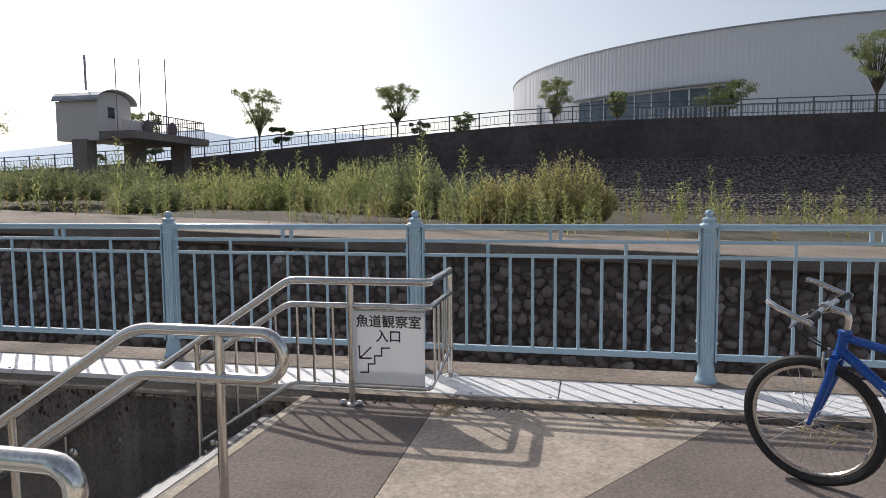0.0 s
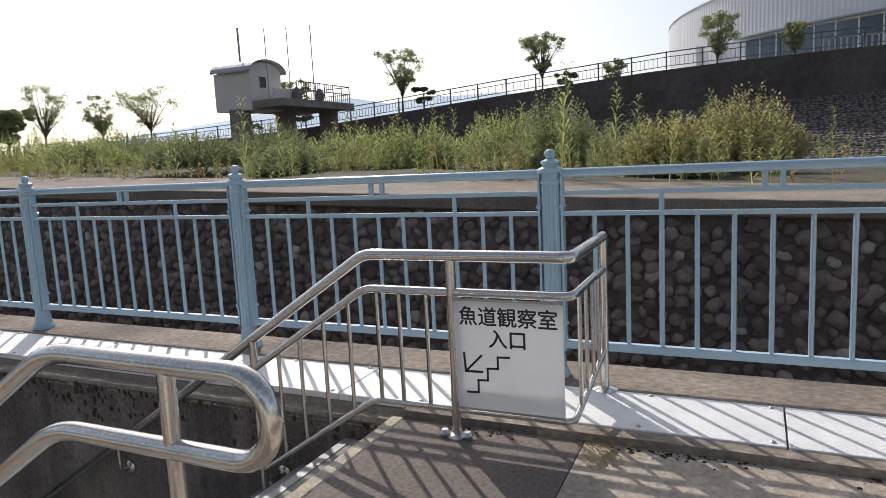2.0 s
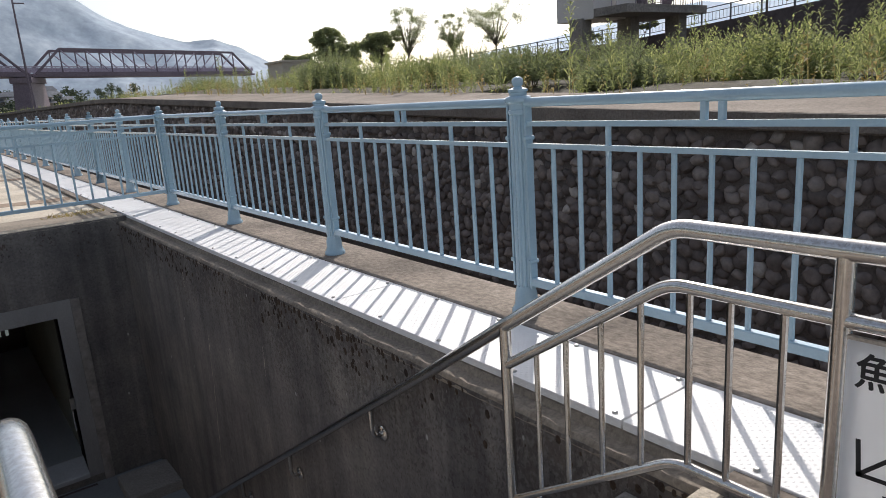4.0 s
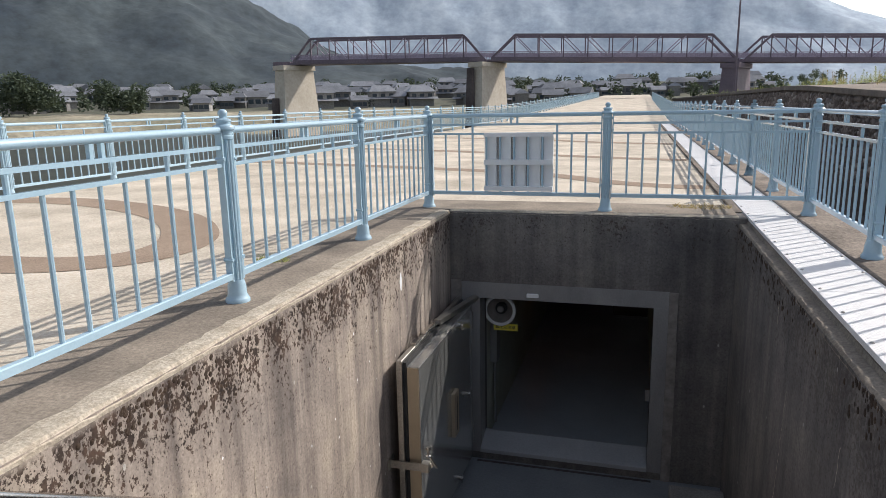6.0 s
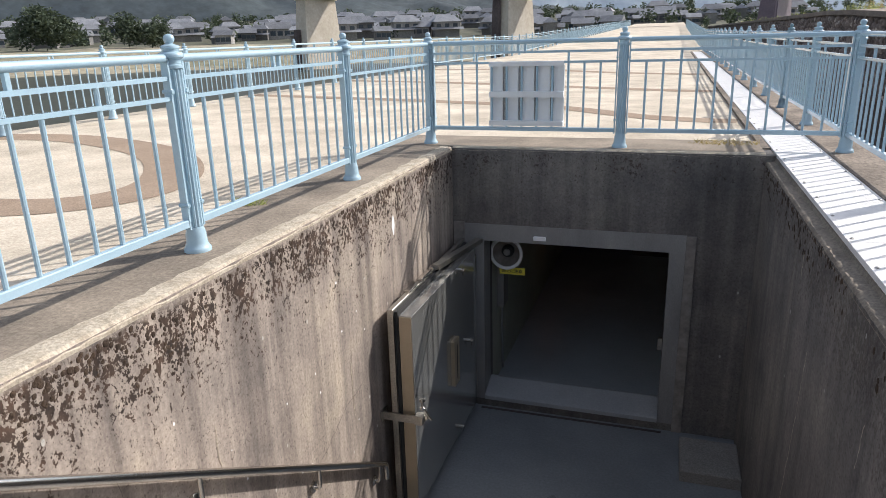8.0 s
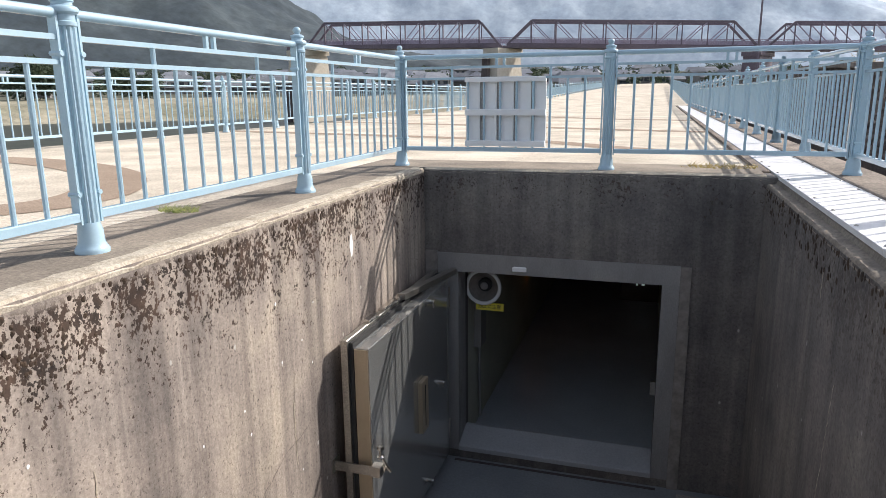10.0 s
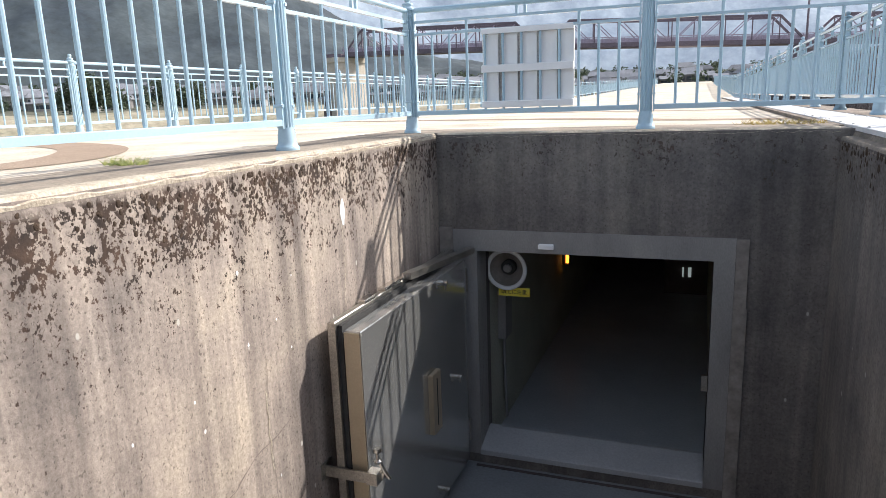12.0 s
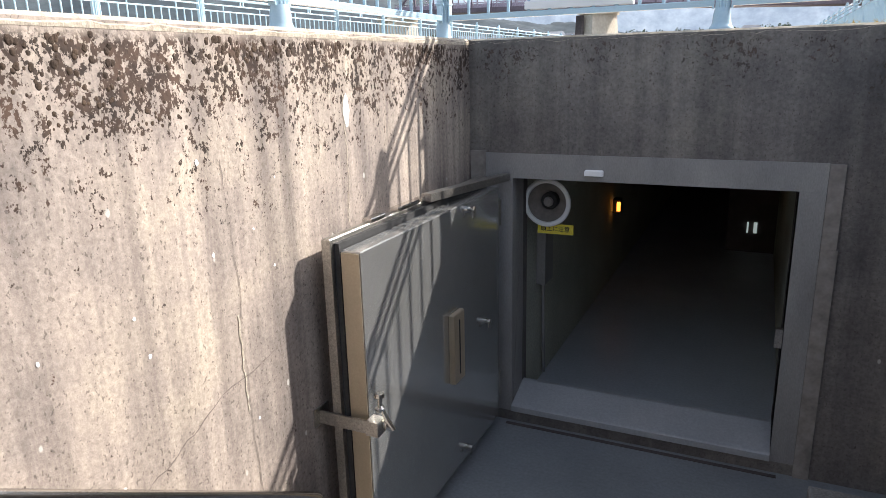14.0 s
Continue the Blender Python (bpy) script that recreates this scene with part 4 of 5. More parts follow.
words("lettering", "頭上に注意", 0.048, Matrix.Translation((0, -0.002, 0)) @ Matrix(((1, 0, 0, 0), (0, 0, -1, 0), (0, 1, 0, 0), (0, 0, 0, 1))), BLACK, lab, 0.0004)

# White strip put in where daylight glints beside the jamb.
mk = thing("marker_strip", "white strip standing in for daylight reflected on the corridor wall", "marker", (2.6, 8.45, -2.47))
part("strip", Shape().box(-0.03, -0.015, -0.13, 0.018, 0.015, 0.13), WHITE, mk)


def crack(pts, w, seed, wall=None):
    """A hairline crack: a thin ragged ribbon just proud of the sunlit wall."""
    r = random.Random(seed)
    s, rows = Shape(), []
    fine = []
    for (y0, z0), (y1, z1) in zip(pts, pts[1:]):
        for i in range(14):
            t = i / 14
            fine.append((y0 + (y1 - y0) * t + r.uniform(-0.008, 0.008), z0 + (z1 - z0) * t + r.uniform(-0.008, 0.008)))
    for i, (y, z) in enumerate(fine):
        h = w * r.uniform(0.3, 1.0) / 2
        d = (fine[min(i + 1, len(fine) - 1)][0] - fine[max(i - 1, 0)][0], fine[min(i + 1, len(fine) - 1)][1] - fine[max(i - 1, 0)][1])
        l = math.hypot(*d) or 1
        q = XL + 0.003 if wall is None else wall
        rows += [(q, y - d[1] / l * h, z + d[0] / l * h), (q, y + d[1] / l * h, z - d[0] / l * h)]
    return s.add(rows, [(2 * i, 2 * i + 1, 2 * i + 3, 2 * i + 2) for i in range(len(fine) - 1)])


for i, (pts, w, mt) in enumerate((([(4.1, -1.95), (4.55, -1.72), (5.0, -1.52), (5.6, -1.42)], 0.010, GREY), ([(5.12, -0.55), (5.16, -1.1), (5.15, -1.75), (5.2, -2.6)], 0.004, GREY),
                                  ([(3.55, -0.8), (3.58, -1.5), (3.62, -2.1)], 0.012, EDGE), ([(6.05, -0.3), (6.07, -0.75), (6.04, -1.0)], 0.008, EDGE), ([(2.9, -0.6), (2.93, -1.3)], 0.006, GREY), ([(5.13, -1.2), (5.14, -1.7)], 0.012, EDGE))):
    setting("wall_crack", crack(pts, w, 60 + i), mt, "hairline crack with lime bloom in the stairwell wall", category="crack")
for i, (pts, w) in enumerate((([(5.10, -0.72), (5.16, -1.2), (5.22, -1.6), (5.28, -1.95)], 0.010), ([(5.55, -0.26), (5.56, -0.42)], 0.014), ([(3.9, -0.5), (3.93, -0.75)], 0.008))):
    setting("lime_streak", crack(pts, w, 80 + i, XR - 0.003), EDGE, "thin white lime streak down the shaded wall", category="stain")
setting("plinth", Shape().slab(2.78, 6.9, ZF, XR - 0.002, 7.5, ZF + 0.12, 0.01), STEP, "low concrete plinth in the corner of the landing", category="plinth")
ry = random.Random(8)
for i in range(26):
    y, z, k = ry.uniform(2.2, 6.1), ry.uniform(-1.9, -0.5), ry.uniform(0.004, 0.011)
    if i == 0:
        y, z, k = 6.08, -0.40, 0.03
    pts = [(XL + 0.003, y + k * math.cos(a) * ry.uniform(0.7, 1.2), z + (3.0 if i == 0 else 1.2) * k * math.sin(a) * ry.uniform(0.8, 1.2)) for a in (0.63 * q for q in range(10))]
    setting("lime_spot", Shape().add(pts, [tuple(range(10))]), WHITE, "white lime spot on the stairwell wall", category="stain")


# ---- channel, cobbled wall and ledge ----
WX = 8.0


def bank_z(y):
    """Top of the far channel wall, which rises gently northwards."""
    return 0.60 + 0.036 * max(-12.0, min(y, 30.0))


ys = [-40 + 4 * i for i in range(46)]
setting("channel_floor", Shape().box(4.25, -40, -2.6, WX + 0.3, 140, -1.9), MORTAR, "dark wet bed of the fishway channel", category="channel")
cw = Shape().grid([0, 1], ys, lambda u, y: (WX + 0.12, y, -2.0 + u * (bank_z(y) + 1.86)))
setting("wall_channel", cw, MORTAR, "dark mortar backing of the cobbled channel wall", category="wall")
cap = Shape().grid([0, 1, 2, 3], ys, lambda u, y: ((WX, WX - 0.03, WX - 0.03, WX + 1.1)[u], y, bank_z(y) + (-0.17, -0.15, 0.0, 0.003)[u]))
setting("wall_cap", cap, CAP, "stained dark concrete band capping the cobbled wall", category="wall")
setting("pavement_ledge", Shape().grid([WX + 0.02, WX + 1.6, WX + 2.4], ys, lambda x, y: (x, y, bank_z(y) + (0.004 if x < WX + 0.1 else 0.03 + 0.02 * math.sin(y * 1.7)))), LEDGE, "sun-bleached concrete ledge littered with dry stalks", category="ledge")

ico = bmesh.new()
bmesh.ops.create_icosphere(ico, subdivisions=2, radius=1.0)
ICO_V = [v.co.copy() for v in ico.verts]
ICO_F = [tuple(v.index for v in f.verts) for f in ico.faces]
ico.free()


def pebble(sx, sy, sz, seed):
    r = random.Random(seed)
    off = Vector((r.uniform(-9, 9), r.uniform(-9, 9), r.uniform(-9, 9)))
    out = []
    for v in ICO_V:
        k = 1 + 0.35 * noise.noise(v * 1.1 + off)
        w = Vector([math.copysign(abs(c) ** 0.92, c) for c in v])
        out.append((w.x * sx * k, w.y * sy * k, w.z * sz * k))
    return Shape().add(out, ICO_F)


# dry moss hanging from the stairwell's edges
mo = Shape()
rm = random.Random(31)
MV = [pebble(1, 1, 1, 700 + i).v for i in range(6)]
for _ in range(620):
    y = rm.uniform(0.2, 7.75)
    k = rm.uniform(0.006, 0.02) * (1.3 if rm.random() < 0.15 else 1)
    d = rm.random() ** 2.2
    if noise.noise(Vector((y * 1.3, 3, 0))) < rm.uniform(-0.45, 0.35):
        continue
    m = Matrix.Translation((XR + 0.001, y, -0.105 - 0.2 * d)) @ Matrix.Diagonal((k * 0.3, k * 0.8, k * 1.1, 1))
    mo.add([m @ Vector(p) for p in MV[rm.randrange(6)]], ICO_F)
for _ in range(3000):
    y, d = rm.uniform(0.0, 7.3), rm.random() ** 1.5
    k = rm.uniform(0.004, 0.0125) * (1.15 - 0.5 * d)
    if noise.noise(Vector((y * 1.6, 8, d * 1.5))) + 0.35 * noise.noise(Vector((y * 7, 4, d * 5))) < rm.uniform(-0.3, 0.55):
        continue
    m = Matrix.Translation((XL - 0.001, y, -0.06 - (0.34 if y < 5 else 0.24) * d)) @ Matrix.Diagonal((k * 0.45, k, k * 1.15, 1))
    mo.add([m @ Vector(p) for p in MV[rm.randrange(6)]], ICO_F)
tagged(part("moss", mo, MOSS), "dry dark moss clinging below the stairwell's concrete edges", "moss", "", "stuff")
lit = Shape()
for _ in range(900):
    y, x = rm.uniform(-3.4, 0.3), 3.322 - abs(rm.gauss(0, 0.035))
    k = rm.uniform(0.0015, 0.0065)
    if noise.noise(Vector((y * 2.2, 5, 0))) < rm.uniform(-0.2, 0.5):
        continue
    m = Matrix.Translation((x, y, DZ + 0.002)) @ Matrix.Diagonal((k, k * 1.3, k * 0.6, 1))
    lit.add([m @ Vector(p) for p in MV[rm.randrange(6)]], ICO_F)
tagged(part("litter", lit, MOSS), "crumbs of soil and moss along the foot of the kerb", "litter", "", "stuff")


# ---- the river bank beyond: weeds, revetment, road ----
def top_z(y):
    """Height of the retaining wall's top along the bank."""
    pts = [(-80, 5.7), (-3, 5.7), (4, 5.5), (14, 4.85), (29, 3.75), (45, 3.0), (70, 2.6), (400, 2.4)]
    for (a, za), (b, zb) in zip(pts, pts[1:]):
        if y <= b:
            return za + (zb - za) * (y - a) / (b - a)
    return 2.4


def top_x(y):
    """Line of the retaining wall: it swings in towards the path further on."""
    return 43.5 if y < 32 else 43.5 - 0.12 * (y - 32) if y < 120 else 33.0


bys = [-80 + 5 * i for i in range(60)]


def bank_pt(u, y):
    x = WX + 2.3 + (top_x(y) - 6.5 - WX - 2.3) * u
    return (x, y, bank_z(y) + 0.01 - 0.35 * u * min(1, max(0, (30 - y) / 30)) + 0.35 * noise.noise(Vector((x * 0.2, y * 0.2, 0))) * (u > 0.02))


setting("ground_bank", Shape().grid([i / 12 for i in range(13)], bys, bank_pt), EARTH, "dry grassy earth bank overgrown with weeds", True, "ground")
setting("slope_revetment", Shape().grid([0, 0.5, 1], bys, lambda u, y: (top_x(y) - 6.6 + 6.3 * u, y, bank_z(y) - 0.4 + (top_z(y) - 2.4 - bank_z(y) + 0.4) * u)), RIPRAP, "dark cobbled revetment slope", category="slope")
setting("wall_revetment", Shape().grid([0, 1, 2], bys, lambda u, y: (top_x(y) + (-0.32, 0.0, 0.5)[u], y, top_z(y) + (-2.45, 0.0, 0.0)[u])), REVET, "dark stained retaining wall below the road", category="wall")
setting("road_bank", Shape().grid([0, 1, 2, 3], bys, lambda u, y: (top_x(y) + (0.5, 9, 60, 400)[u], y, top_z(y) - 0.02 - (0, 0, 0.2, 2)[u])), ROAD, "unseen road and forecourt on the bank, made pale to bounce light", category="road")

gr = Shape()
for i in range(-30, 60):
    y = i * 2.0
    gr.box(top_x(y) + 0.15, y - 0.04, top_z(y), top_x(y) + 0.23, y + 0.04, top_z(y) + 1.05)
    for h in (1.0, 0.72, 0.2):
        gr.beam((top_x(y) + 0.19, y, top_z(y) + h), (top_x(y + 2) + 0.19, y + 2, top_z(y + 2) + h), 0.05, 0.06 if h > 0.9 else 0.04)
    for k in range(1, 8):
        yy = y + 0.25 * k
        gr.beam((top_x(yy) + 0.19, yy, top_z(yy) + 0.2), (top_x(yy) + 0.19, yy, top_z(yy) + 0.72), 0.02, 0.02, (1, 0, 0))
tagged(part("road_fence", gr, ROAD_RAIL), "blue-grey steel fence along the bank road", "fence", "", "stuff")


def swing(x, y, deg=0.72):
    """A far place turned a little round the start of the walk."""
    c, d = math.cos(radians(deg)), math.sin(radians(deg))
    return x * c + (y + 1.2) * d, (y + 1.2) * c - x * d - 1.2


def leaves(s, n, centre, rad, size, r, hollow=0.3):
    """n small leaf quads scattered in a ragged ellipsoid."""
    for _ in range(n):
        d = Vector((r.gauss(0, 1), r.gauss(0, 1), r.gauss(0, 1))).normalized() * (hollow + (1 - hollow) * r.random() ** 0.6)
        p = Vector((centre[0] + d.x * rad[0], centre[1] + d.y * rad[1], centre[2] + d.z * rad[2]))
        a = Vector((r.gauss(0, 1), r.gauss(0, 1), r.gauss(0, 0.7))).normalized()
        b = a.cross(Vector((r.gauss(0, 1), r.gauss(0, 1), r.gauss(0, 1)))).normalized()
        l, w = size * r.uniform(0.6, 1.3), size * r.uniform(0.3, 0.55)
        s.add([p - a * l, p - b * w, p + a * l, p + b * w], [(0, 1, 2, 3)])
    return s


def tree(label, at, height, spread, seed, material=None, clumps=24, leaf=0.11, n=150):
    r = random.Random(seed)
    at = (*swing(at[0], at[1]), at[2])
    ob = thing("tree", label, "tree", at, group="trees on the bank")
    t = Shape()
    fork = height * 0.36
    t.tube([(0, 0, -0.4), (r.uniform(-0.05, 0.05), 0, fork * 0.5), (r.uniform(-0.1, 0.1), 0, fork)], [0.055 * height / 3, 0.045 * height / 3, 0.035 * height / 3], 7)
    cr_ = Shape()
    for i in range(clumps):
        a, h = r.uniform(0, 6.28), 0.42 + 0.58 * r.random() ** 0.8
        q = spread * (0.25 + 0.75 * r.random()) * (0.25 + 0.75 * min(1.0, (h - 0.3) / 0.5))
        c = (q * math.cos(a), q * math.sin(a), height * h)
        t.tube([(0, 0, fork * r.uniform(0.7, 1.0)), (c[0] * 0.5, c[1] * 0.5, (fork + c[2]) / 2), c], [0.02 * height / 3, 0.014 * height / 3, 0.005], 5)
        k = r.uniform(0.14, 0.3) * spread
        leaves(cr_, n, c, (k * 1.15, k * 1.15, k * 0.75), leaf, r, 0.05)
    part("trunk", t, BARK, ob)
    part("crown", cr_, material or TREE_LEAF, ob)
    return ob


TL = "small young street tree with an open green crown"
for i, (x, y, h, sp_) in enumerate(((43.9, 22.5, 3.6, 1.5), (46.8, 13.1, 3.3, 1.35), (57.0, 10.4, 2.4, 0.9), (50.8, 2.2, 3.2, 1.3), (51.0, -2.4, 2.3, 0.8), (46.2, -17.6, 4.2, 1.6), (42.6, 31.0, 2.9, 1.2),
                                    (41.5, 58.0, 5.0, 2.3), (41.9, 51.0, 3.8, 1.6), (42.2, 45.5, 3.9, 2.4))):
    tree(TL, (x, y, top_z(y) - 0.05), h * 1.22, sp_ * 1.12, 40 + i, clumps=46, leaf=0.075, n=110)
tree("dark broad evergreen beside the glazed entrance", (50.6, -9.7, top_z(-9.7)), 2.9, 2.2, 77, DARK_LEAF, 18)
for i, (x, y, h, sp_) in enumerate(((39.9, 72.0, 5.8, 2.0), (41.3, 69.5, 4.0, 2.0), (41.6, 63.5, 4.5, 2.2), (39.0, 78.0, 3.6, 1.8))):
    tree("rounded dark green tree behind the weedy bank", (x, y, top_z(y)), h, sp_, 90 + i, TREE_LEAF, 60, 0.12, 300)
for i, (x, y, h, sp_) in enumerate(((43.4, 20.6, 1.5, 0.9), (44.0, 31.5, 1.6, 1.1), (44.2, 36.5, 1.5, 1.2), (47.0, 11.5, 1.3, 0.8))):
    tree("low clipped shrub beside the road fence", (x, y, top_z(y) - 0.1), h, sp_, 120 + i, DARK_LEAF, 10, 0.12)


def stalks(name, label, n, xr, yr, hr, seed, material, dens=None, width=0.018, nl=30):
    """Upright weeds: thin stems set all round with narrow drooping leaves."""
    r = random.Random(seed)
    s, made = Shape(), 0
    while made < n:
        x, y = r.uniform(*xr), r.uniform(*yr)
        clump = noise.noise(Vector((x * 0.28, y * 0.28, seed)))
        if clump < r.uniform(-0.5, 0.3):
            continue
        made += 1
        u = (x - WX - 2.3) / (top_x(y) - 6.5 - WX - 2.3)
        z = bank_pt(max(0.0, min(1.0, u)), y)[2] - 0.03
        if y < -1.5 and r.random() < 0.72:
            continue
        h = r.uniform(*hr) * (0.75 + 0.7 * max(0, clump)) * (0.75 if y > 10 else 1.0)
        lx, ly = r.uniform(-0.12, 0.12) * h, r.uniform(-0.12, 0.12) * h
        a0 = r.uniform(0, 3.14)
        dx, dy = math.cos(a0) * 0.008, math.sin(a0) * 0.008
        s.add([(x - dx, y - dy, z), (x + dx, y + dy, z), (x + lx, y + ly, z + h)], [(0, 1, 2)])
        for i in range(nl):
            t = 0.12 + 0.88 * i / nl
            a = i * 2.4 + a0
            L = h * (0.21 * (1.1 - t) + 0.05) * r.uniform(0.7, 1.3)
            px, py, pz = x + lx * t, y + ly * t, z + h * t
            ux, uy = math.cos(a), math.sin(a)
            w = width * r.uniform(0.6, 1.2)
            up = L * r.uniform(0.2, 0.8)
            s.add([(px, py, pz), (px + ux * L * 0.5 - uy * w, py + uy * L * 0.5 + ux * w, pz + up), (px + ux * L, py + uy * L, pz + up * 0.7), (px + ux * L * 0.5 + uy * w, py + uy * L * 0.5 - ux * w, pz + up)], [(0, 1, 2, 3)])
    return tagged(part(name, s, material), label, "weeds", "", "stuff")


stalks("weeds", "tall sunlit green weeds crowding the bank", 1700, (10.2, 30), (-14, 34), (0.35, 0.9), 3, WEED)
stalks("weeds_tall", "tall goldenrod stalks standing over the weeds", 240, (10.0, 22), (-12, 30), (0.9, 1.7), 5, WEED, nl=56)
stalks("dry_weeds", "straw-coloured dry stalks among the weeds", 1100, (9.3, 26), (-14, 34), (0.3, 0.9), 9, WEED_DRY, nl=14)
for xq, yq, nq, hq in ((12.0, -2.5, 16, 1.15), (12.4, -3.3, 10, 0.9), (12.2, -5.3, 16, 1.2), (12.6, -6.1, 12, 0.8), (12.5, -7.6, 14, 1.0)):
    stalks("weed_clump", "clump of tall weed stalks standing alone on the bank", nq, (xq - 0.3, xq + 0.3), (yq - 0.3, yq + 0.3), (hq * 0.6, hq * 1.1), 15 + int(nq - yq * 10), WEED, nl=26)
stalks("weeds_far", "weeds along the bank further off", 1500, (10.3, 26), (34, 110), (0.4, 0.8), 11, WEED, width=0.05, nl=14)


def bush(label, at, rad, seed, material, n=900, leaf=0.05):
    r = random.Random(seed)
    ob = thing("bush", label, "bush", at, group="bushes on the bank")
    s = Shape()
    for i in range(n // 18):
        a, q = r.uniform(0, 6.28), r.random() ** 0.5
        ux, uy = math.cos(a), math.sin(a)
        top = Vector((rad[0] * q * ux, rad[1] * q * uy, rad[2] * (1.12 - 0.75 * q * q) * r.uniform(0.7, 1.08)))
        foot = Vector((top.x * 0.7, top.y * 0.7, 0.0))
        bow = Vector((ux, uy, 0)) * 0.12 * rad[0]
        for k in range(18):
            t = 0.3 + 0.7 * k / 17
            p = foot.lerp(top, t) + bow * t * t
            b, L = r.uniform(0, 6.28), leaf * r.uniform(1.3, 2.6) * (1.25 - 0.5 * t)
            d = Vector((math.cos(b), math.sin(b), r.uniform(0.5, 1.5))).normalized() * L
            w = Vector((-math.sin(b), math.cos(b), r.uniform(-0.4, 0.4))).normalized() * leaf * 0.42
            s.add([p, p + d * 0.5 + w, p + d, p + d * 0.5 - w], [(0, 1, 2, 3)])
    for i in range(6):
        a = r.uniform(0, 6.28)
        part("stem", Shape().tube([(0, 0, -0.2), (0.4 * rad[0] * math.cos(a), 0.4 * rad[1] * math.sin(a), rad[2] * r.uniform(0.7, 1.2))], [0.02, 0.006], 4), BARK, ob)
    part("foliage", s, material, ob)


for i, (x, y, rr, hh, mm) in enumerate(((16.5, 3.4, 1.05, 1.75, TREE_LEAF), (15.6, 6.6, 1.2, 1.2, WEED), (20.0, 14.5, 1.6, 1.5, TREE_LEAF), (13.2, 0.5, 0.85, 1.1, WEED_PALE), (14.6, -0.7, 1.05, 1.45, WEED_PALE), (19.0, 5.6, 1.3, 1.5, WEED),
                                        (17.5, 9.5, 1.6, 1.2, WEED), (16.0, 22, 2.0, 1.4, WEED), (19.0, 33, 2.2, 1.2, WEED), (15.5, 40, 1.8, 1.2, TREE_LEAF), (22.0, 24, 2.0, 1.3, TREE_LEAF), (13.6, 21.5, 1.2, 1.5, TREE_LEAF), (14.5, 12.5, 1.3, 0.9, TREE_LEAF), (17.5, 15.8, 1.6, 1.0, TREE_LEAF), (20.5, 20.5, 1.7, 1.1, TREE_LEAF), (15.0, 17.5, 1.3, 0.9, WEED), (24.0, 28.5, 2.0, 1.2, TREE_LEAF), (17.0, 28.0, 1.6, 1.2, TREE_LEAF), (14.0, 9.2, 1.0, 0.8, TREE_LEAF), (18.6, 2.2, 1.2, 1.1, TREE_LEAF))):
    bush("leafy sunlit bush among the weeds", (x, y, bank_pt((x - 10.3) / 26, y)[2] - 0.1), (rr, rr, hh), 200 + i, mm, 9900)

# small weeds rooted in the paving joints
for i, (x, y, z, w) in enumerate(((3.0, 8.4, 0, 0.34), (-0.36, 5.05, 0, 0.14), (3.24, -0.40, DZ, 0.16), (3.26, -2.5, DZ, 0.25), (3.28, -1.6, DZ, 0.2))):
    r = random.Random(300 + i)
    s = Shape()
    for _ in range(140):
        a, q, L = r.uniform(0, 6.28), w * r.random() ** 0.5, r.uniform(0.03, 0.09)
        px, py = q * math.cos(a), q * 0.5 * math.sin(a)
        b = r.uniform(0, 6.28)
        s.add([(px - 0.004, py, 0), (px + 0.004, py, 0), (px + math.cos(b) * L * 0.7, py + math.sin(b) * L * 0.7, L * 0.6)], [(0, 1, 2)])
    tagged(put(part("weed_tuft", s, WEED if i in (1,) else WEED_DRY), pose(x, y, z)), "low tuft of weed in a paving joint", "weed", "weed tufts", "stuff")

# ---- gatehouse ----
GB = (35.2, 27.6, 0.4)
gh = thing("gatehouse", "cream sluice gatehouse with arched metal roof on concrete piers", "gatehouse", GB)
hs = Shape().box(33.7, 28.0, 4.42, 36.7, 30.85, 6.75)
n = 10
arch = [(35.2 + 1.5 * -math.cos(math.pi * i / n), 6.75 + 0.62 * math.sin(math.pi * i / n)) for i in range(n + 1)]
hs.add([(x, y, z) for y in (28.0, 30.6) for x, z in arch], [tuple(range(n + 1)), tuple(range(2 * n + 1, n, -1))])
sub("wall", hs, CREAM, gh, GB)
rf = Shape()
arch2 = [(35.2 + 1.75 * -math.cos(math.pi * i / n), 6.73 + 0.72 * math.sin(math.pi * i / n)) for i in range(n + 1)]
rf.add([(x, y, z + dz) for dz in (0, 0.08) for y in (27.7, 30.9) for x, z in arch2],
       [(k * 22 + i, k * 22 + i + 1, k * 22 + 12 + i, k * 22 + 11 + i) for k in (0, 1) for i in range(10)] + [(i, i + 1, i + 23, i + 22) for i in range(10)] + [(i + 11, i + 12, i + 34, i + 33) for i in range(10)])
sub("roof", rf, GALV, gh, GB, "pale arched metal roof")
win = sub("window", Shape().box(34.5, 27.96, 5.75, 35.15, 28.0, 6.5), WHITE, gh, GB, "small white-framed window")
for x in (34.53, 34.84):
    sub("pane", Shape().box(x, 27.94, 5.79, x + 0.28, 27.96, 6.46), GLASS, win, (0, 0, 0)).matrix_parent_inverse = pose(-GB[0], -GB[1], -GB[2])
sub("platform", Shape().box(33.75, 25.6, 4.5, 41.6, 30.8, 4.95), CONC, gh, GB)
sub("balcony_wall", Shape().box(34.9, 27.2, 4.95, 37.6, 27.3, 5.75), CREAM, gh, GB)
for x, y in ((33.95, 29.2), (37.2, 28.2), (40.7, 27.2)):
    sub("pier", Shape().box(x - 0.42, y - 0.5, -0.6, x + 0.42, y + 0.5, 4.5), CONC, gh, GB)
for x0, x1 in ((35.2, 36.8), (38.0, 39.7)):
    sub("sluice_gate", Shape().box(x0, 28.4, 0.5, x1, 28.6, 2.4), REVET, gh, GB)
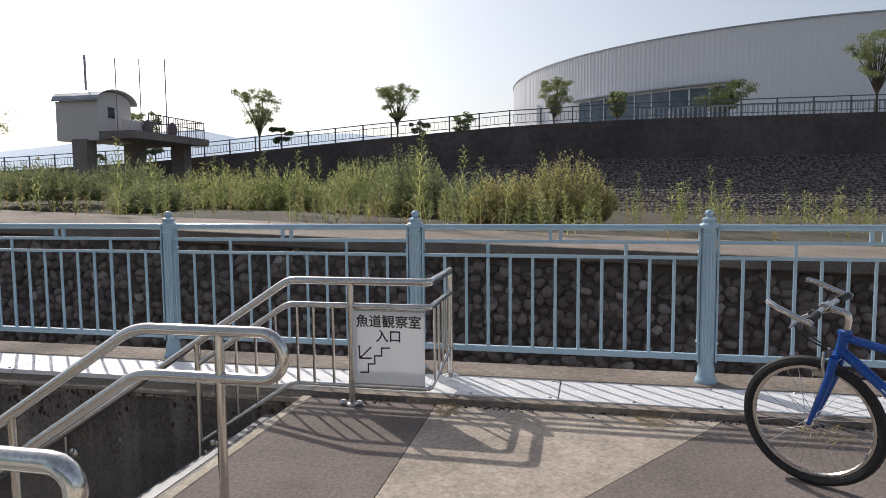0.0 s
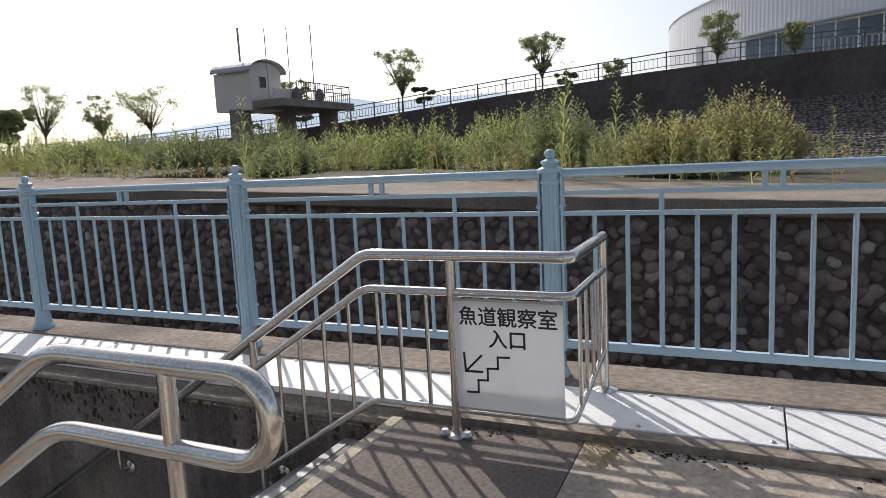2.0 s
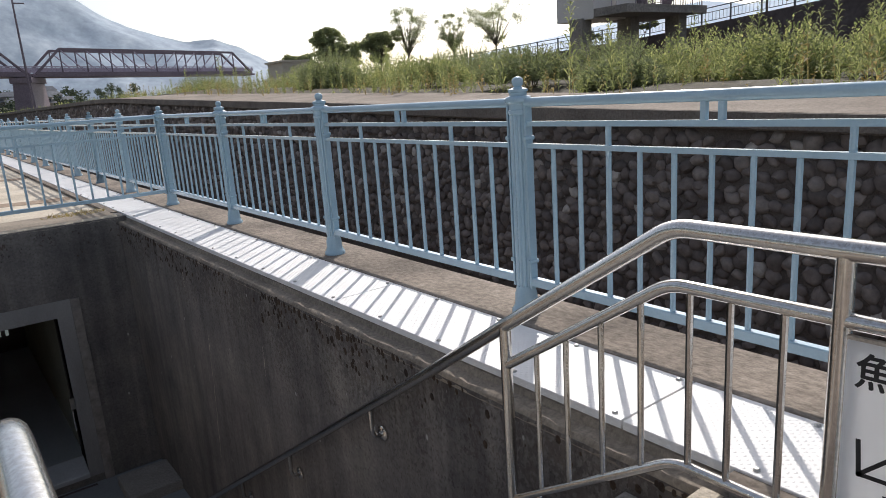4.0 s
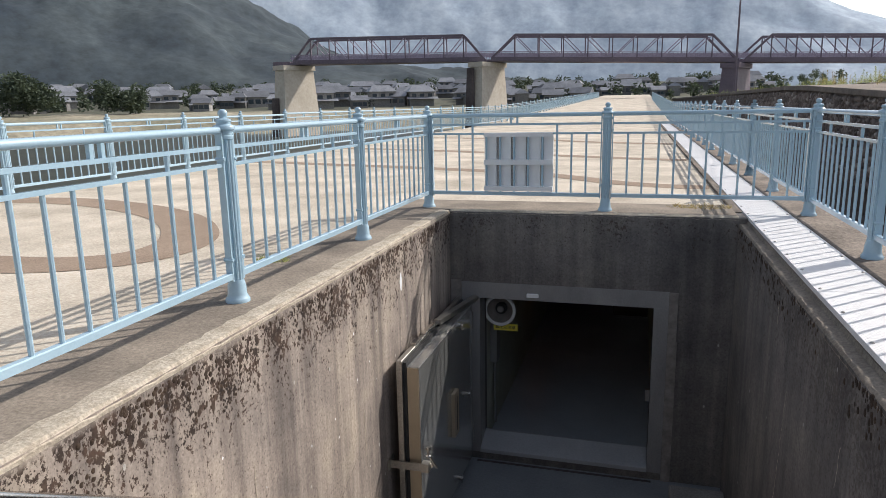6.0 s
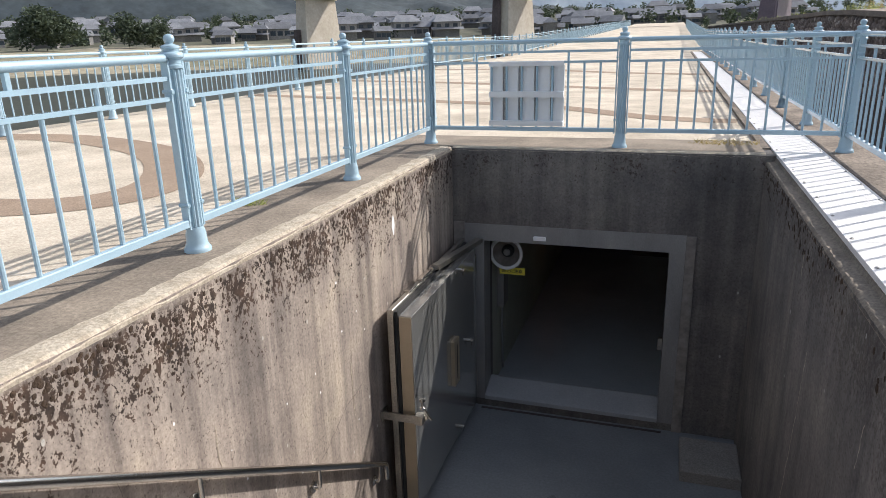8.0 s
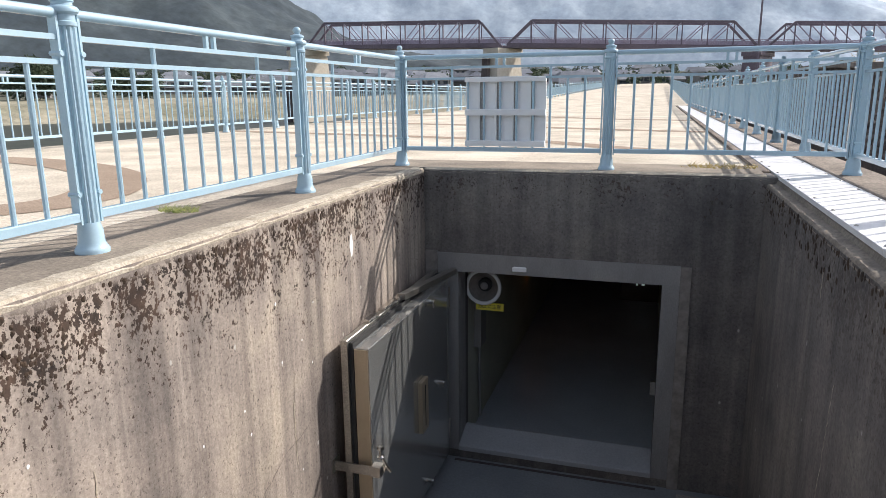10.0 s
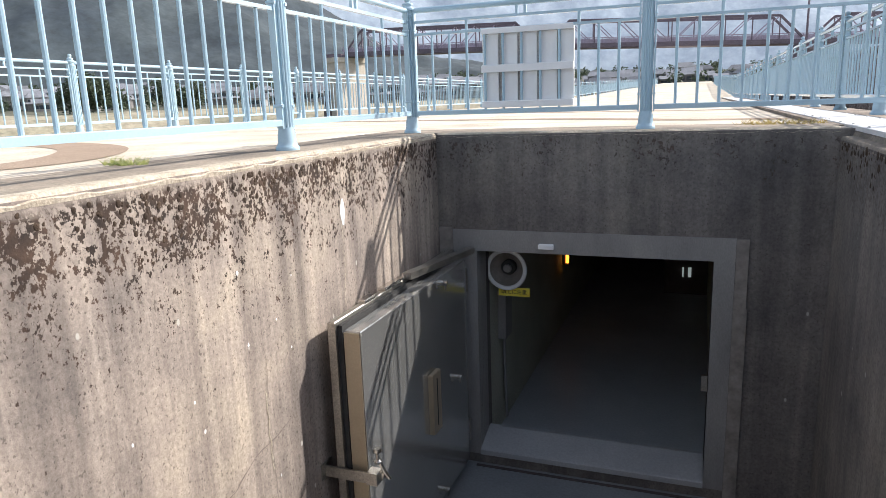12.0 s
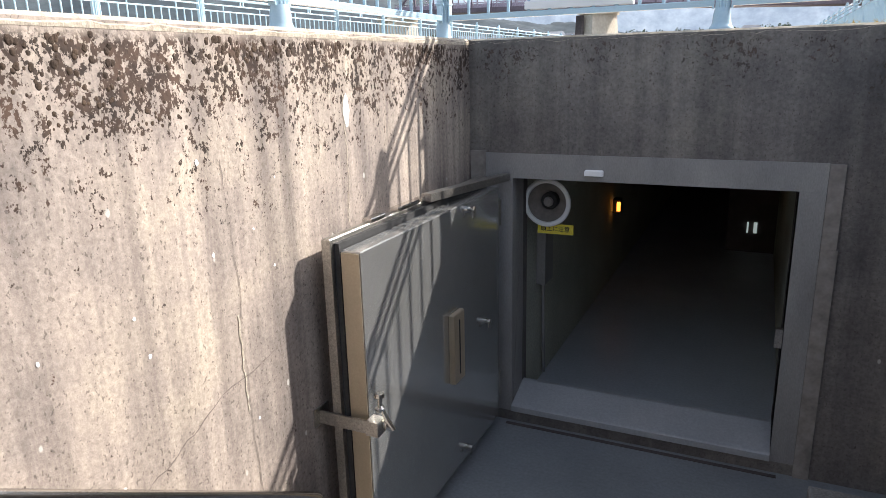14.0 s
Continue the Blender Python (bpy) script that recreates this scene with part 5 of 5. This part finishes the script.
for k in range(25):
    x = 35.2 + 0.25 * k
    sub("balustrade_post", Shape().tube([(x, 25.7, 4.95), (x, 25.7, 6.05)], 0.022 if k % 4 else 0.04, 6), IRON, gh, GB)
for z in (6.05, 5.55):
    sub("balustrade_rail", Shape().beam((35.2, 25.7, z), (41.25, 25.7, z), 0.05, 0.05), IRON, gh, GB)
    sub("balustrade_rail", Shape().beam((41.25, 25.7, z), (41.25, 31.7, z), 0.05, 0.05), IRON, gh, GB)
for x, y, z, r_ in ((36.0, 30.6, 9.9, 0.07), (34.9, 27.6, 9.35, 0.03), (36.6, 27.2, 9.6, 0.03), (38.5, 26.7, 9.95, 0.035)):
    sub("mast", Shape().tube([(x, y, 4.95), (x, y, z)], r_, 6), IRON_PALE, gh, GB)
for x, y in ((36.95, 27.0), (38.9, 26.6)):
    sub("gear_box", Shape().lathe([(0.2, 0), (0.3, 0.2), (0.34, 0.55), (0.2, 0.8), (0.08, 0.95)], (x, y, 4.95), 10), IRON, gh, GB)

gh.location = (*swing(GB[0] + 0.33, GB[1] - 0.37), GB[2] + 0.10)
hut = thing("pump_hut", "low flat-roofed concrete hut behind the weedy bank", "hut", (36.8, 74.0, 1.5))
part("wall", Shape().box(-1.5, -2, -1.5, 1.5, 2, 3.7), PALE_CONC, hut)
part("roof", Shape().box(-1.75, -2.2, 3.7, 1.75, 2.2, 3.9), PALE_CONC, hut, "flat concrete roof slab")

# ---- round hall ----
HC, HR = swing(95.5, -23.9, 1.1), 35.0
hall = thing("round_hall", "large round hall clad in ribbed grey metal with a glazed entrance", "building", (HC[0], HC[1], 5.0))
nseg, rows = 1440, []
def eaves(y):
    """Height of the hall's eaves, which fall towards the north."""
    return 10.15 - 0.008 * y


for z in (0, 1):
    for k in range(nseg):
        r_ = HR + (0.035 if k % 3 == 0 else 0.0)
        y = r_ * math.sin(2 * math.pi * k / nseg)
        rows.append((r_ * math.cos(2 * math.pi * k / nseg), y, z * eaves(y)))
part("wall", Shape().add(rows, [(k, (k + 1) % nseg, (k + 1) % nseg + nseg, k + nseg) for k in range(nseg)]), CLAD, hall)
rf = Shape().lathe([(HR + 0.12, -0.01), (HR + 0.12, 0.12), (HR - 1, 0.3), (0.5, 1.1)], n=120)
rf.v = [(x, y, z + eaves(y)) for x, y, z in rf.v]
part("roof", rf, GALV, hall, "thin grey roof edge")


def on_hall(a, r_, z):
    return (r_ * math.cos(radians(a)), r_ * math.sin(radians(a)), z)


def hall_strip(a0, a1, r0, r1, z0, z1, n=6):
    s = Shape()
    for k in range(n):
        b0, b1 = a0 + (a1 - a0) * k / n, a0 + (a1 - a0) * (k + 1) / n
        s.add([on_hall(b, r_, z) for z in (z0, z1) for b in (b0, b1) for r_ in (r0, r1)], [(0, 1, 3, 2), (4, 6, 7, 5), (1, 5, 7, 3), (0, 2, 6, 4), (0, 4, 5, 1), (2, 3, 7, 6)])
    return s


W0, W1 = 132.5, 158.5
part("canopy", hall_strip(W0 - 1.5, W1 + 2, HR - 0.2, HR + 0.8, 5.4, 5.52, 10), GALV, hall)
for k in range(9):
    a0, a1 = W0 + (W1 - W0) * k / 9, W0 + (W1 - W0) * (k + 1) / 9
    wn_ = part("window", hall_strip(a0 + 0.08, a1 - 0.08, HR - 0.1, HR + 0.12, 0.4, 5.2, 3), HALL_GLASS, hall, "tall dark reflective window")
    part("mullion", hall_strip(a1 - 0.09, a1 + 0.09, HR - 0.1, HR + 0.2, 0.2, 5.4, 1), WHITE, wn_)
for a in (125.5, 119.5):
    part("louvre_box", hall_strip(a, a + 0.8, HR - 0.1, HR + 0.5, 3.2, 6.0, 2), WHITE, hall)
fence = Shape()
for i in range(120):
    y = -40 + 0.3 * i
    fence.box(46.0, y, top_z(y), 46.05, y + 0.09, top_z(y) + 1.0)
fence.box(46.0, -40, top_z(-40) + 0.9, 46.05, -4.5, top_z(-40) + 0.98)
tagged(part("picket_fence", fence, GALV), "pale slatted fence in front of the hall", "fence", "", "stuff")

# ---- truss bridge over the river ----
BR = [(-64.0, 126.0, 10.0), (-26.0, 131.0, 9.6), (19.0, 140.0, 8.4), (64.0, 152.0, 7.5)]
bridge = thing("truss_bridge", "long violet-grey iron truss bridge on pale concrete piers", "bridge", (0, 0, 0))


def truss(a, b):
    a, b = Vector(a), Vector(b)
    d = b - a
    nrm = Vector((-d.y, d.x, 0)).normalized() * 2.0
    m, H = 10, 4.3
    ends = Shape()
    for sgn in (-1, 1):
        o = nrm * sgn
        lo = [a + d * (0.015 + 0.97 * i / m) + o for i in range(m + 1)]
        hi = [p + Vector((0, 0, H)) for p in lo[1:-1]]
        side = Shape()
        side.beam(lo[0], lo[-1], 0.3, 0.7).beam(hi[0], hi[-1], 0.35, 0.4).beam(lo[0], hi[0], 0.35, 0.35).beam(lo[-1], hi[-1], 0.35, 0.35)
        for i in range(1, m):
            side.beam(lo[i], hi[i - 1], 0.2, 0.2, (1, 0, 0))
            if 1 <= i < m - 1:
                # Sunlight on the diagonals is put in as the parapet's pale colour.
                part("diagonal", Shape().beam(*((lo[i], hi[i]) if i >= m / 2 else (lo[i + 1], hi[i - 1])), 0.16, 0.16), IRON_PALE, bridge, "diagonal brace coloured pale as if sunlit")
        part("truss_side", side, IRON, bridge)
        par = Shape()
        for i in range(60):
            p = a + d * (i + 0.5) / 60 + o * 0.85
            par.box(p.x - 0.05, p.y - 0.05, p.z + 0.1, p.x + 0.05, p.y + 0.05, p.z + 1.3)
        par.beam(a + o * 0.85 + Vector((0, 0, 1.3)), b + o * 0.85 + Vector((0, 0, 1.3)), 0.12, 0.14).beam(a + o * 0.85 + Vector((0, 0, 0.75)), b + o * 0.85 + Vector((0, 0, 0.75)), 0.08, 0.5)
        part("parapet", par, IRON_PALE, bridge)
    part("deck", Shape().beam(a - Vector((0, 0, 0.3)), b - Vector((0, 0, 0.3)), 4.2, 0.35), IRON, bridge)


for a, b in zip(BR, BR[1:]):
    truss(a, b)
part("deck", Shape().beam((-67.5, 125.7, 9.7), (-64.0, 126.0, 9.7), 4.2, 0.9), IRON, bridge)
for i, (x, y, z) in enumerate(BR[:3]):
    t, turn = Shape(), Matrix.Translation((x, y, 0)) @ Matrix.Rotation(radians(-24), 4, "Z") @ Matrix.Translation((-x, -y, 0))
    t.add([(x + sx * w, y + sy * l, zz) for zz, w, l in ((-5, 2.0, 4.6), (z - 1.5, 1.4, 3.6)) for sx, sy in ((-1, -1), (1, -1), (1, 1), (-1, 1))], [(0, 1, 2, 3), (7, 6, 5, 4)] + [(k, (k + 1) % 4, (k + 1) % 4 + 4, k + 4) for k in range(4)])
    t.box(x - 1.7, y - 3.9, z - 1.5, x + 1.7, y + 3.9, z - 0.6)
    t.v = [tuple(turn @ Vector(p)) for p in t.v]
    part("pier", t, PALE_CONC if i < 2 else IRON, bridge, "pale stained concrete pier" if i < 2 else "dark pier")
    if i < 2:
        # Dark wedge added to give the pier's left front its shade.
        h = z - 1.7 if i else 3.2
        wedge = Shape().add([(x + dx, y + dy, zz) for zz, k in ((-5, 1.0), (h, 0.72)) for dx, dy in ((-2.15 * k, -4.2), (0.1 * k, -4.2), (0.0, -4.2 - 1.0 * k), (-1.6 * k, -4.2 - 1.0 * k))], [(0, 1, 2, 3), (7, 6, 5, 4)] + [(k, (k + 1) % 4, (k + 1) % 4 + 4, k + 4) for k in range(4)])
        wedge.v = [tuple(turn @ Vector(p)) for p in wedge.v]
        part("pier_shade", wedge, REVET, bridge, "dark wedge added for the shade on the pier's front")
pl = thing("lamp_post", "tall thin lamp pole by the bridge", "lamp post", (17.5, 128.0, 2.0))
part("pole", Shape().tube([(0, 0, 0), (0, 0, 20)], [0.22, 0.12], 6), IRON, pl)
part("arm", Shape().box(0, -0.1, 16.5, 1.6, 0.1, 16.7), IRON, pl)

# ---- valley: river, far shore, village, hills ----
setting("ground_valley", Shape().lathe([(4200, -4.6), (4200, -4.5), (1, -4.5)], n=64), FIELD, "flat valley floor reaching to the horizon", category="ground")
setting("water_river", Shape().box(-400, -400, -4.4, -6.9, 190, -4.2), WATER, "grey-green river water above the weir", category="water")


def shore_z(r_):
    pts = [(150, -4.4), (172, -4.0), (180, -0.6), (200, 0.3), (235, 1.2), (330, 6.0), (430, 13.0)]
    for (a, za), (b, zb) in zip(pts, pts[1:]):
        if r_ <= b:
            return za + (zb - za) * (r_ - a) / (b - a)
    return 13.0


def polar(az, r_):
    """A place az degrees right of north as seen from the deck, r_ metres off."""
    return (2 + r_ * math.sin(radians(az)), r_ * math.cos(radians(az)))


setting("ground_far_shore", Shape().grid([-120 + 2 * i for i in range(64)], [150, 172, 180, 190, 200, 215], lambda a, r_: (*polar(a, r_), shore_z(r_) + 0.4 * noise.noise(Vector((a * 0.4, r_ * 0.05, 0))))), FIELD, "tan sandy shore with dry grass across the river", category="ground")
setting("ground_village", Shape().grid([-120 + 2 * i for i in range(64)], [215, 235, 280, 330, 380, 430], lambda a, r_: (*polar(a, r_), shore_z(r_) + 0.4 * noise.noise(Vector((a * 0.4, r_ * 0.05, 0))))), VILLAGE_GROUND, "dark gardens and lanes of the village", category="ground")


def ridge(profile, r0, r1, z0, steps, rough_, da=0.5, seed=0):
    a0, a1 = profile[0][0], profile[-1][0]

    def elev(a):
        for (p, e), (q, f) in zip(profile, profile[1:]):
            if a <= q:
                return e + (f - e) * (a - p) / (q - p)
        return profile[-1][1]

    def pt(a, i):
        u = i / steps
        r_ = r0 + (r1 - r0) * u
        top = r1 * math.tan(radians(elev(a)))
        x, y = polar(a, r_)
        z = z0 + (top - z0) * u ** 0.9
        return (x, y, z + rough_ * r1 * min(1.0, 3 * u) * noise.fractal(Vector((x / r1 * 9, y / r1 * 9, seed)), 1.0, 2.0, 5))
    return Shape().grid([a0 + da * i for i in range(int((a1 - a0) / da) + 1)], list(range(steps + 1)), pt)


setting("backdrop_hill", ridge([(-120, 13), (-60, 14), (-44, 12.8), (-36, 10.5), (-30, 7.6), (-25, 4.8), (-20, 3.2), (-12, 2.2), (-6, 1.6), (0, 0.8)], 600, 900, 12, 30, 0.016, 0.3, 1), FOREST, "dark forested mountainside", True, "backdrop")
setting("backdrop_ridge", ridge([(-50, 13), (-30, 12.5), (-10, 11.5), (2, 10.2), (8, 8.6), (11, 7.4), (14, 6.0), (16, 5.3), (18, 5.0), (20, 5.1), (22, 4.2), (24, 2.9), (28, 1.8), (34, 1.0), (40, 0.5)], 1650, 2100, 0, 22, 0.010, 0.3, 4), HAZED_HILL, "mountain ridge, haze put in as blue colour", True, "backdrop")
setting("backdrop_far", ridge([(30, 0.5), (36, 1.6), (42, 2.8), (48, 3.6), (54, 4.6), (58, 5.0), (61, 4.5), (65, 4.9), (70, 5.0), (75, 4.4), (84, 3.0), (100, 1.0)], 3000, 3900, 0, 6, 0.003, 0.5, 8), HAZED_FAR_HILL, "distant mountains, haze put in as very pale colour", True, "backdrop")
# wooded patches at the foot of the hill
wood = Shape()
rw = random.Random(21)
for _ in range(620):
    a, r_ = rw.uniform(-75, 14), rw.uniform(235, 430)
    if r_ < 330 and rw.random() < 0.5:
        continue
    x, y = polar(a, r_)
    h = rw.uniform(2.5, 6.5)
    leaves(wood, 110, (x, y, shore_z(r_) + h * 0.42), (h * 0.5, h * 0.5, h * 0.55), h * 0.13, rw, 0.0)
for a, r_, h in ((-47.5, 205, 12), (-46.0, 208, 11), (-41.0, 206, 10), (-39.5, 207, 9)):
    x, y = polar(a, r_)
    for _ in range(6):
        leaves(wood, 420, (x + rw.uniform(-3, 3), y + rw.uniform(-3, 3), shore_z(r_) + h * rw.uniform(0.3, 0.7)), (h * 0.34, h * 0.34, h * 0.32), h * 0.05, rw, 0.0)
tagged(part("woods", wood, WOOD_LEAF), "dark trees scattered behind and between the far houses", "woods", "", "stuff")


def house_proto(w, d, h, seed):
    r = random.Random(seed)
    ob = thing("house", "small grey-tiled house in the village across the river", "house", (0, 0, -60), group="village houses")
    part("wall", Shape().box(-w / 2, -d / 2, -1.5, w / 2, d / 2, h), PLASTER, ob)
    o = 0.6
    pr = [(-w / 2 - o, -d / 2 - o, h - 0.1), (w / 2 + o, -d / 2 - o, h - 0.1), (w / 2 + o, d / 2 + o, h - 0.1), (-w / 2 - o, d / 2 + o, h - 0.1), (-w / 2 + (1.2 if seed % 2 else -o), 0, h + 0.36 * d), (w / 2 - (1.2 if seed % 2 else -o), 0, h + 0.36 * d)]
    part("roof", Shape().add(pr, [(0, 1, 5, 4), (2, 3, 4, 5), (1, 2, 5), (3, 0, 4), (0, 3, 2, 1)]), TILE, ob)
    for k in range(3):
        x = -w / 2 + w * (k + 0.5) / 3
        part("window", Shape().box(x - 0.7, -d / 2 - 0.06, h - 1.9, x + 0.7, -d / 2 - 0.001, h - 0.7), GLASS, ob)
    if h > 4:
        part("lower_roof", Shape().add([(-w / 2 - 1.2, -d / 2 - 1.6, h * 0.45), (w / 2 + 1.2, -d / 2 - 1.6, h * 0.45), (w / 2 + 1.2, -d / 2, h * 0.45 + 0.7), (-w / 2 - 1.2, -d / 2, h * 0.45 + 0.7)], [(0, 1, 2, 3)]), TILE, ob)
    return ob


protos = [house_proto(6.8, 5.0, 4.2, 1), house_proto(5.8, 4.6, 2.6, 2), house_proto(8, 5.4, 4.4, 3), house_proto(4.6, 4.0, 2.4, 4)]
rh = random.Random(5)
k = 0
for i in range(305):
    a, r_ = rh.uniform(-62, 10), 218 + 150 * rh.random() ** 0.9
    if a > -4 and r_ < 270:
        continue
    x, y = polar(a, r_)
    m = pose(x, y, shore_z(r_) + 0.2, 0, 0, -a + rh.choice((0, 0, 90, 12, -15))) @ Matrix.Scale(rh.uniform(0.85, 1.15), 4)
    src = protos[i % 4]
    if k < 4:
        protos[k].matrix_world = m
        k += 1
    else:
        copy_thing(src, m)

# ---- bicycle ----
BB = (2.515, -2.225, DZ)
bike = thing("bicycle", "blue bicycle with silver handlebar parked beside the railing", "bicycle", BB)
WR = 0.308


TURN = radians(-14)                                    # the frame is swung round against the front wheel


def swung(s):
    """Turns a shape about the steering axis."""
    c, d = math.cos(TURN), math.sin(TURN)
    s.v = [(x * c - (y + 0.12) * d, x * d + (y + 0.12) * c - 0.12, z) for x, y, z in s.v]
    return s


def wheel(y, name):
    go = swung if y < -0.5 else (lambda s: s)
    t = Shape().tube([(0, y + (WR - 0.022) * math.cos(a), WR + (WR - 0.022) * math.sin(a)) for a in (2 * math.pi * i / 40 for i in range(40))], 0.023, 8, True)
    w = part(name, go(t), RUBBER, bike, "black knobbly tyre", True)
    part("rim", go(Shape().tube([(0, y + (WR - 0.05) * math.cos(a), WR + (WR - 0.05) * math.sin(a)) for a in (2 * math.pi * i / 40 for i in range(40))], 0.011, 6, True)), STEEL, w, "silver rim", True)
    s = Shape()
    for i in range(28):
        a, b = 2 * math.pi * i / 28, 2 * math.pi * (i + (2.5 if i % 2 else -2.5)) / 28
        s.tube([(0.03 * (1 if i % 2 else -1), y + 0.02 * math.cos(b), WR + 0.02 * math.sin(b)), (0, y + (WR - 0.055) * math.cos(a), WR + (WR - 0.055) * math.sin(a))], 0.0014, 4)
    part("spokes", go(s), STEEL, w)
    part("hub", go(Shape().lathe([(0.016, -0.045), (0.022, -0.04), (0.016, -0.03), (0.016, 0.03), (0.022, 0.04), (0.016, 0.045)], (0, y, WR), 10, "x")), STEEL, w)


wheel(0.0, "front_wheel")
wheel(-1.06, "rear_wheel")
HT, HBm = (0, -0.135, 0.745), (0, -0.112, 0.645)        # head tube, top and bottom
BBr, ST = (0, -0.66, 0.29), (0, -0.80, 0.66)
fr = Shape().tube([HT, HBm], 0.023, 12).tube([(0, -0.13, 0.725), ST], 0.018, 12).tube([(0, -0.116, 0.665), BBr], 0.022, 12).tube([BBr, (0, -0.82, 0.74)], 0.017, 12)
fr.lathe([(0.027, -0.01), (0.029, 0.0), (0.027, 0.012)], HT, 12).lathe([(0.027, -0.012), (0.029, 0.0), (0.027, 0.01)], HBm, 12)
for sx in (-1, 1):
    fr.tube([BBr, (sx * 0.06, -1.06, WR)], 0.010, 8).tube([(0, -0.795, 0.64), (sx * 0.06, -1.06, WR)], 0.009, 8)
part("frame", swung(fr), BIKE_BLUE, bike, "glossy blue steel frame", True)
part("decal", swung(Shape().beam((-0.0225, -0.30, 0.543), (-0.0225, -0.46, 0.433), 0.002, 0.012, (1, 0, 0))), WHITE, bike, "pale lettering strip")
fk = Shape()
for sx in (-1, 1):
    fk.tube([(sx * 0.05, -0.105, 0.635), (sx * 0.056, -0.085, 0.54), (sx * 0.055, -0.035, 0.40), (sx * 0.05, 0.0, WR)], [0.019, 0.018, 0.013, 0.009], 10)
fk.tube([(-0.05, -0.105, 0.635), (0.05, -0.105, 0.635)], 0.019, 10)
part("fork", fk, BIKE_BLUE, bike, smooth=True)
part("stem", Shape().tube(bent([(0, -0.138, 0.755), (0, -0.152, 0.83), (0, -0.06, 0.852)], 0.03), 0.0155, 12).lathe([(0.022, -0.03), (0.022, 0.03)], (0, -0.06, 0.852), 12, "x"), STEEL, bike, "silver stem", True)
hb = part("handlebar", Shape().tube([(-0.27, -0.075, 0.85), (-0.08, -0.06, 0.852), (0.08, -0.06, 0.852), (0.27, -0.075, 0.85)], 0.0125, 10), STEEL, bike, smooth=True)
for sx in (-1, 1):
    part("grip", Shape().tube([(sx * 0.135, -0.065, 0.8515), (sx * 0.14, -0.065, 0.8515), (sx * 0.25, -0.0735, 0.85)], [0.015, 0.019, 0.017], 10), RUBBER, hb, "black rubber grip", True)
    part("bar_end", Shape().tube(bent([(sx * 0.262, -0.09, 0.842), (sx * 0.262, -0.03, 0.862), (sx * 0.258, 0.06, 0.90), (sx * 0.235, 0.10, 0.915)], 0.03), 0.012, 10), STEEL, hb, "silver bar end", True)
    lv = Shape().tube([(sx * 0.11, -0.05, 0.848), (sx * 0.125, -0.005, 0.83), (sx * 0.19, 0.012, 0.815), (sx * 0.235, 0.01, 0.808)], [0.012, 0.008, 0.0065, 0.006], 8)
    part("brake_lever", lv, STEEL, hb, smooth=True)
    part("shifter", Shape().lathe([(0.012, -0.022), (0.022, -0.018), (0.024, 0.0), (0.022, 0.018), (0.012, 0.022)], (sx * 0.105, -0.045, 0.84), 12, "x"), RUBBER, hb, "black gear shifter", True)
    part("brake_cable", Shape().tube(bent([(sx * 0.12, -0.03, 0.84), (sx * 0.09, 0.06, 0.79), (sx * 0.02, 0.02, 0.70), (sx * 0.015, -0.07, 0.665)], 0.07), 0.0035, 6), RUBBER, bike)
bk = Shape()
for sx in (-1, 1):
    bk.tube([(sx * 0.052, -0.07, 0.555), (sx * 0.05, -0.06, 0.60), (sx * 0.03, -0.06, 0.655)], 0.008, 8).box(sx * 0.042 - 0.012, -0.065, 0.545, sx * 0.042 + 0.012, -0.02, 0.565)
part("brake", bk, STEEL_DULL, bike)
part("saddle", swung(Shape().lathe([(0.01, -0.14), (0.03, -0.12), (0.035, 0.0), (0.07, 0.1), (0.06, 0.13)], (0, -0.84, 0.82), 12, "y")), RUBBER, bike, smooth=True)
ck = Shape().lathe([(0.09, -0.01), (0.09, 0.0)], (0.05, -0.66, 0.29), 20, "x").tube([(0.06, -0.66, 0.29), (0.07, -0.74, 0.14)], 0.01, 6)
part("crank", swung(ck), STEEL_DULL, bike)
part("kickstand", swung(Shape().tube([(-0.04, -0.72, 0.27), (-0.13, -0.80, 0.0)], 0.009, 8)), STEEL_DULL, bike)
bike.matrix_world = pose(*BB, 0, 0, -34) @ pose(0, 0, 0, 0, -6, 0) @ Matrix.Scale(0.97, 4)

# ---- cobbles of the channel wall: nearest ones singly, the rest joined ----
COB = [pebble(0.09, 0.112, 0.10, 500 + i).mesh("cobble", STONE, True) for i in range(14)]
wall_thing = bpy.data.objects["wall_channel"]
rest = Shape()
rc = random.Random(99)
COBV = [pebble(0.09, 0.112, 0.10, 600 + i).v for i in range(14)]
count = 0
for j in range(20):
    z = -1.85 + 0.132 * j
    y = -13.0 + (j % 2) * 0.1
    while y < 60:
        y += rc.uniform(0.125, 0.195) * (1 if y < 24 else 1.6)
        zz = z + rc.uniform(-0.05, 0.05) + (bank_z(y) - 0.6) * 0.9
        if zz > bank_z(y) - 0.22:
            continue
        k = rc.uniform(0.62, 0.95) * (1 if y < 24 else 1.45)
        m = Matrix.Translation((WX + 0.13, y, zz)) @ pose(0, 0, 0, rc.uniform(-70, 70), rc.uniform(-12, 12), rc.uniform(-20, 20)) @ Matrix.Diagonal((k, k * rc.uniform(0.85, 1.15), k * rc.uniform(0.75, 1.0), 1))
        if -3.0 < y < 2.6 and -0.7 < zz and count < 300:
            ob = put(part("cobble", COB[rc.randrange(14)], None, wall_thing), m)
            count += 1
        else:
            rest.add([m @ Vector(p) for p in COBV[rc.randrange(14)]], ICO_F)
tagged(part("cobbles", rest, STONE, smooth=True), "rounded river cobbles set in the channel wall", "cobbles", "", "stuff")
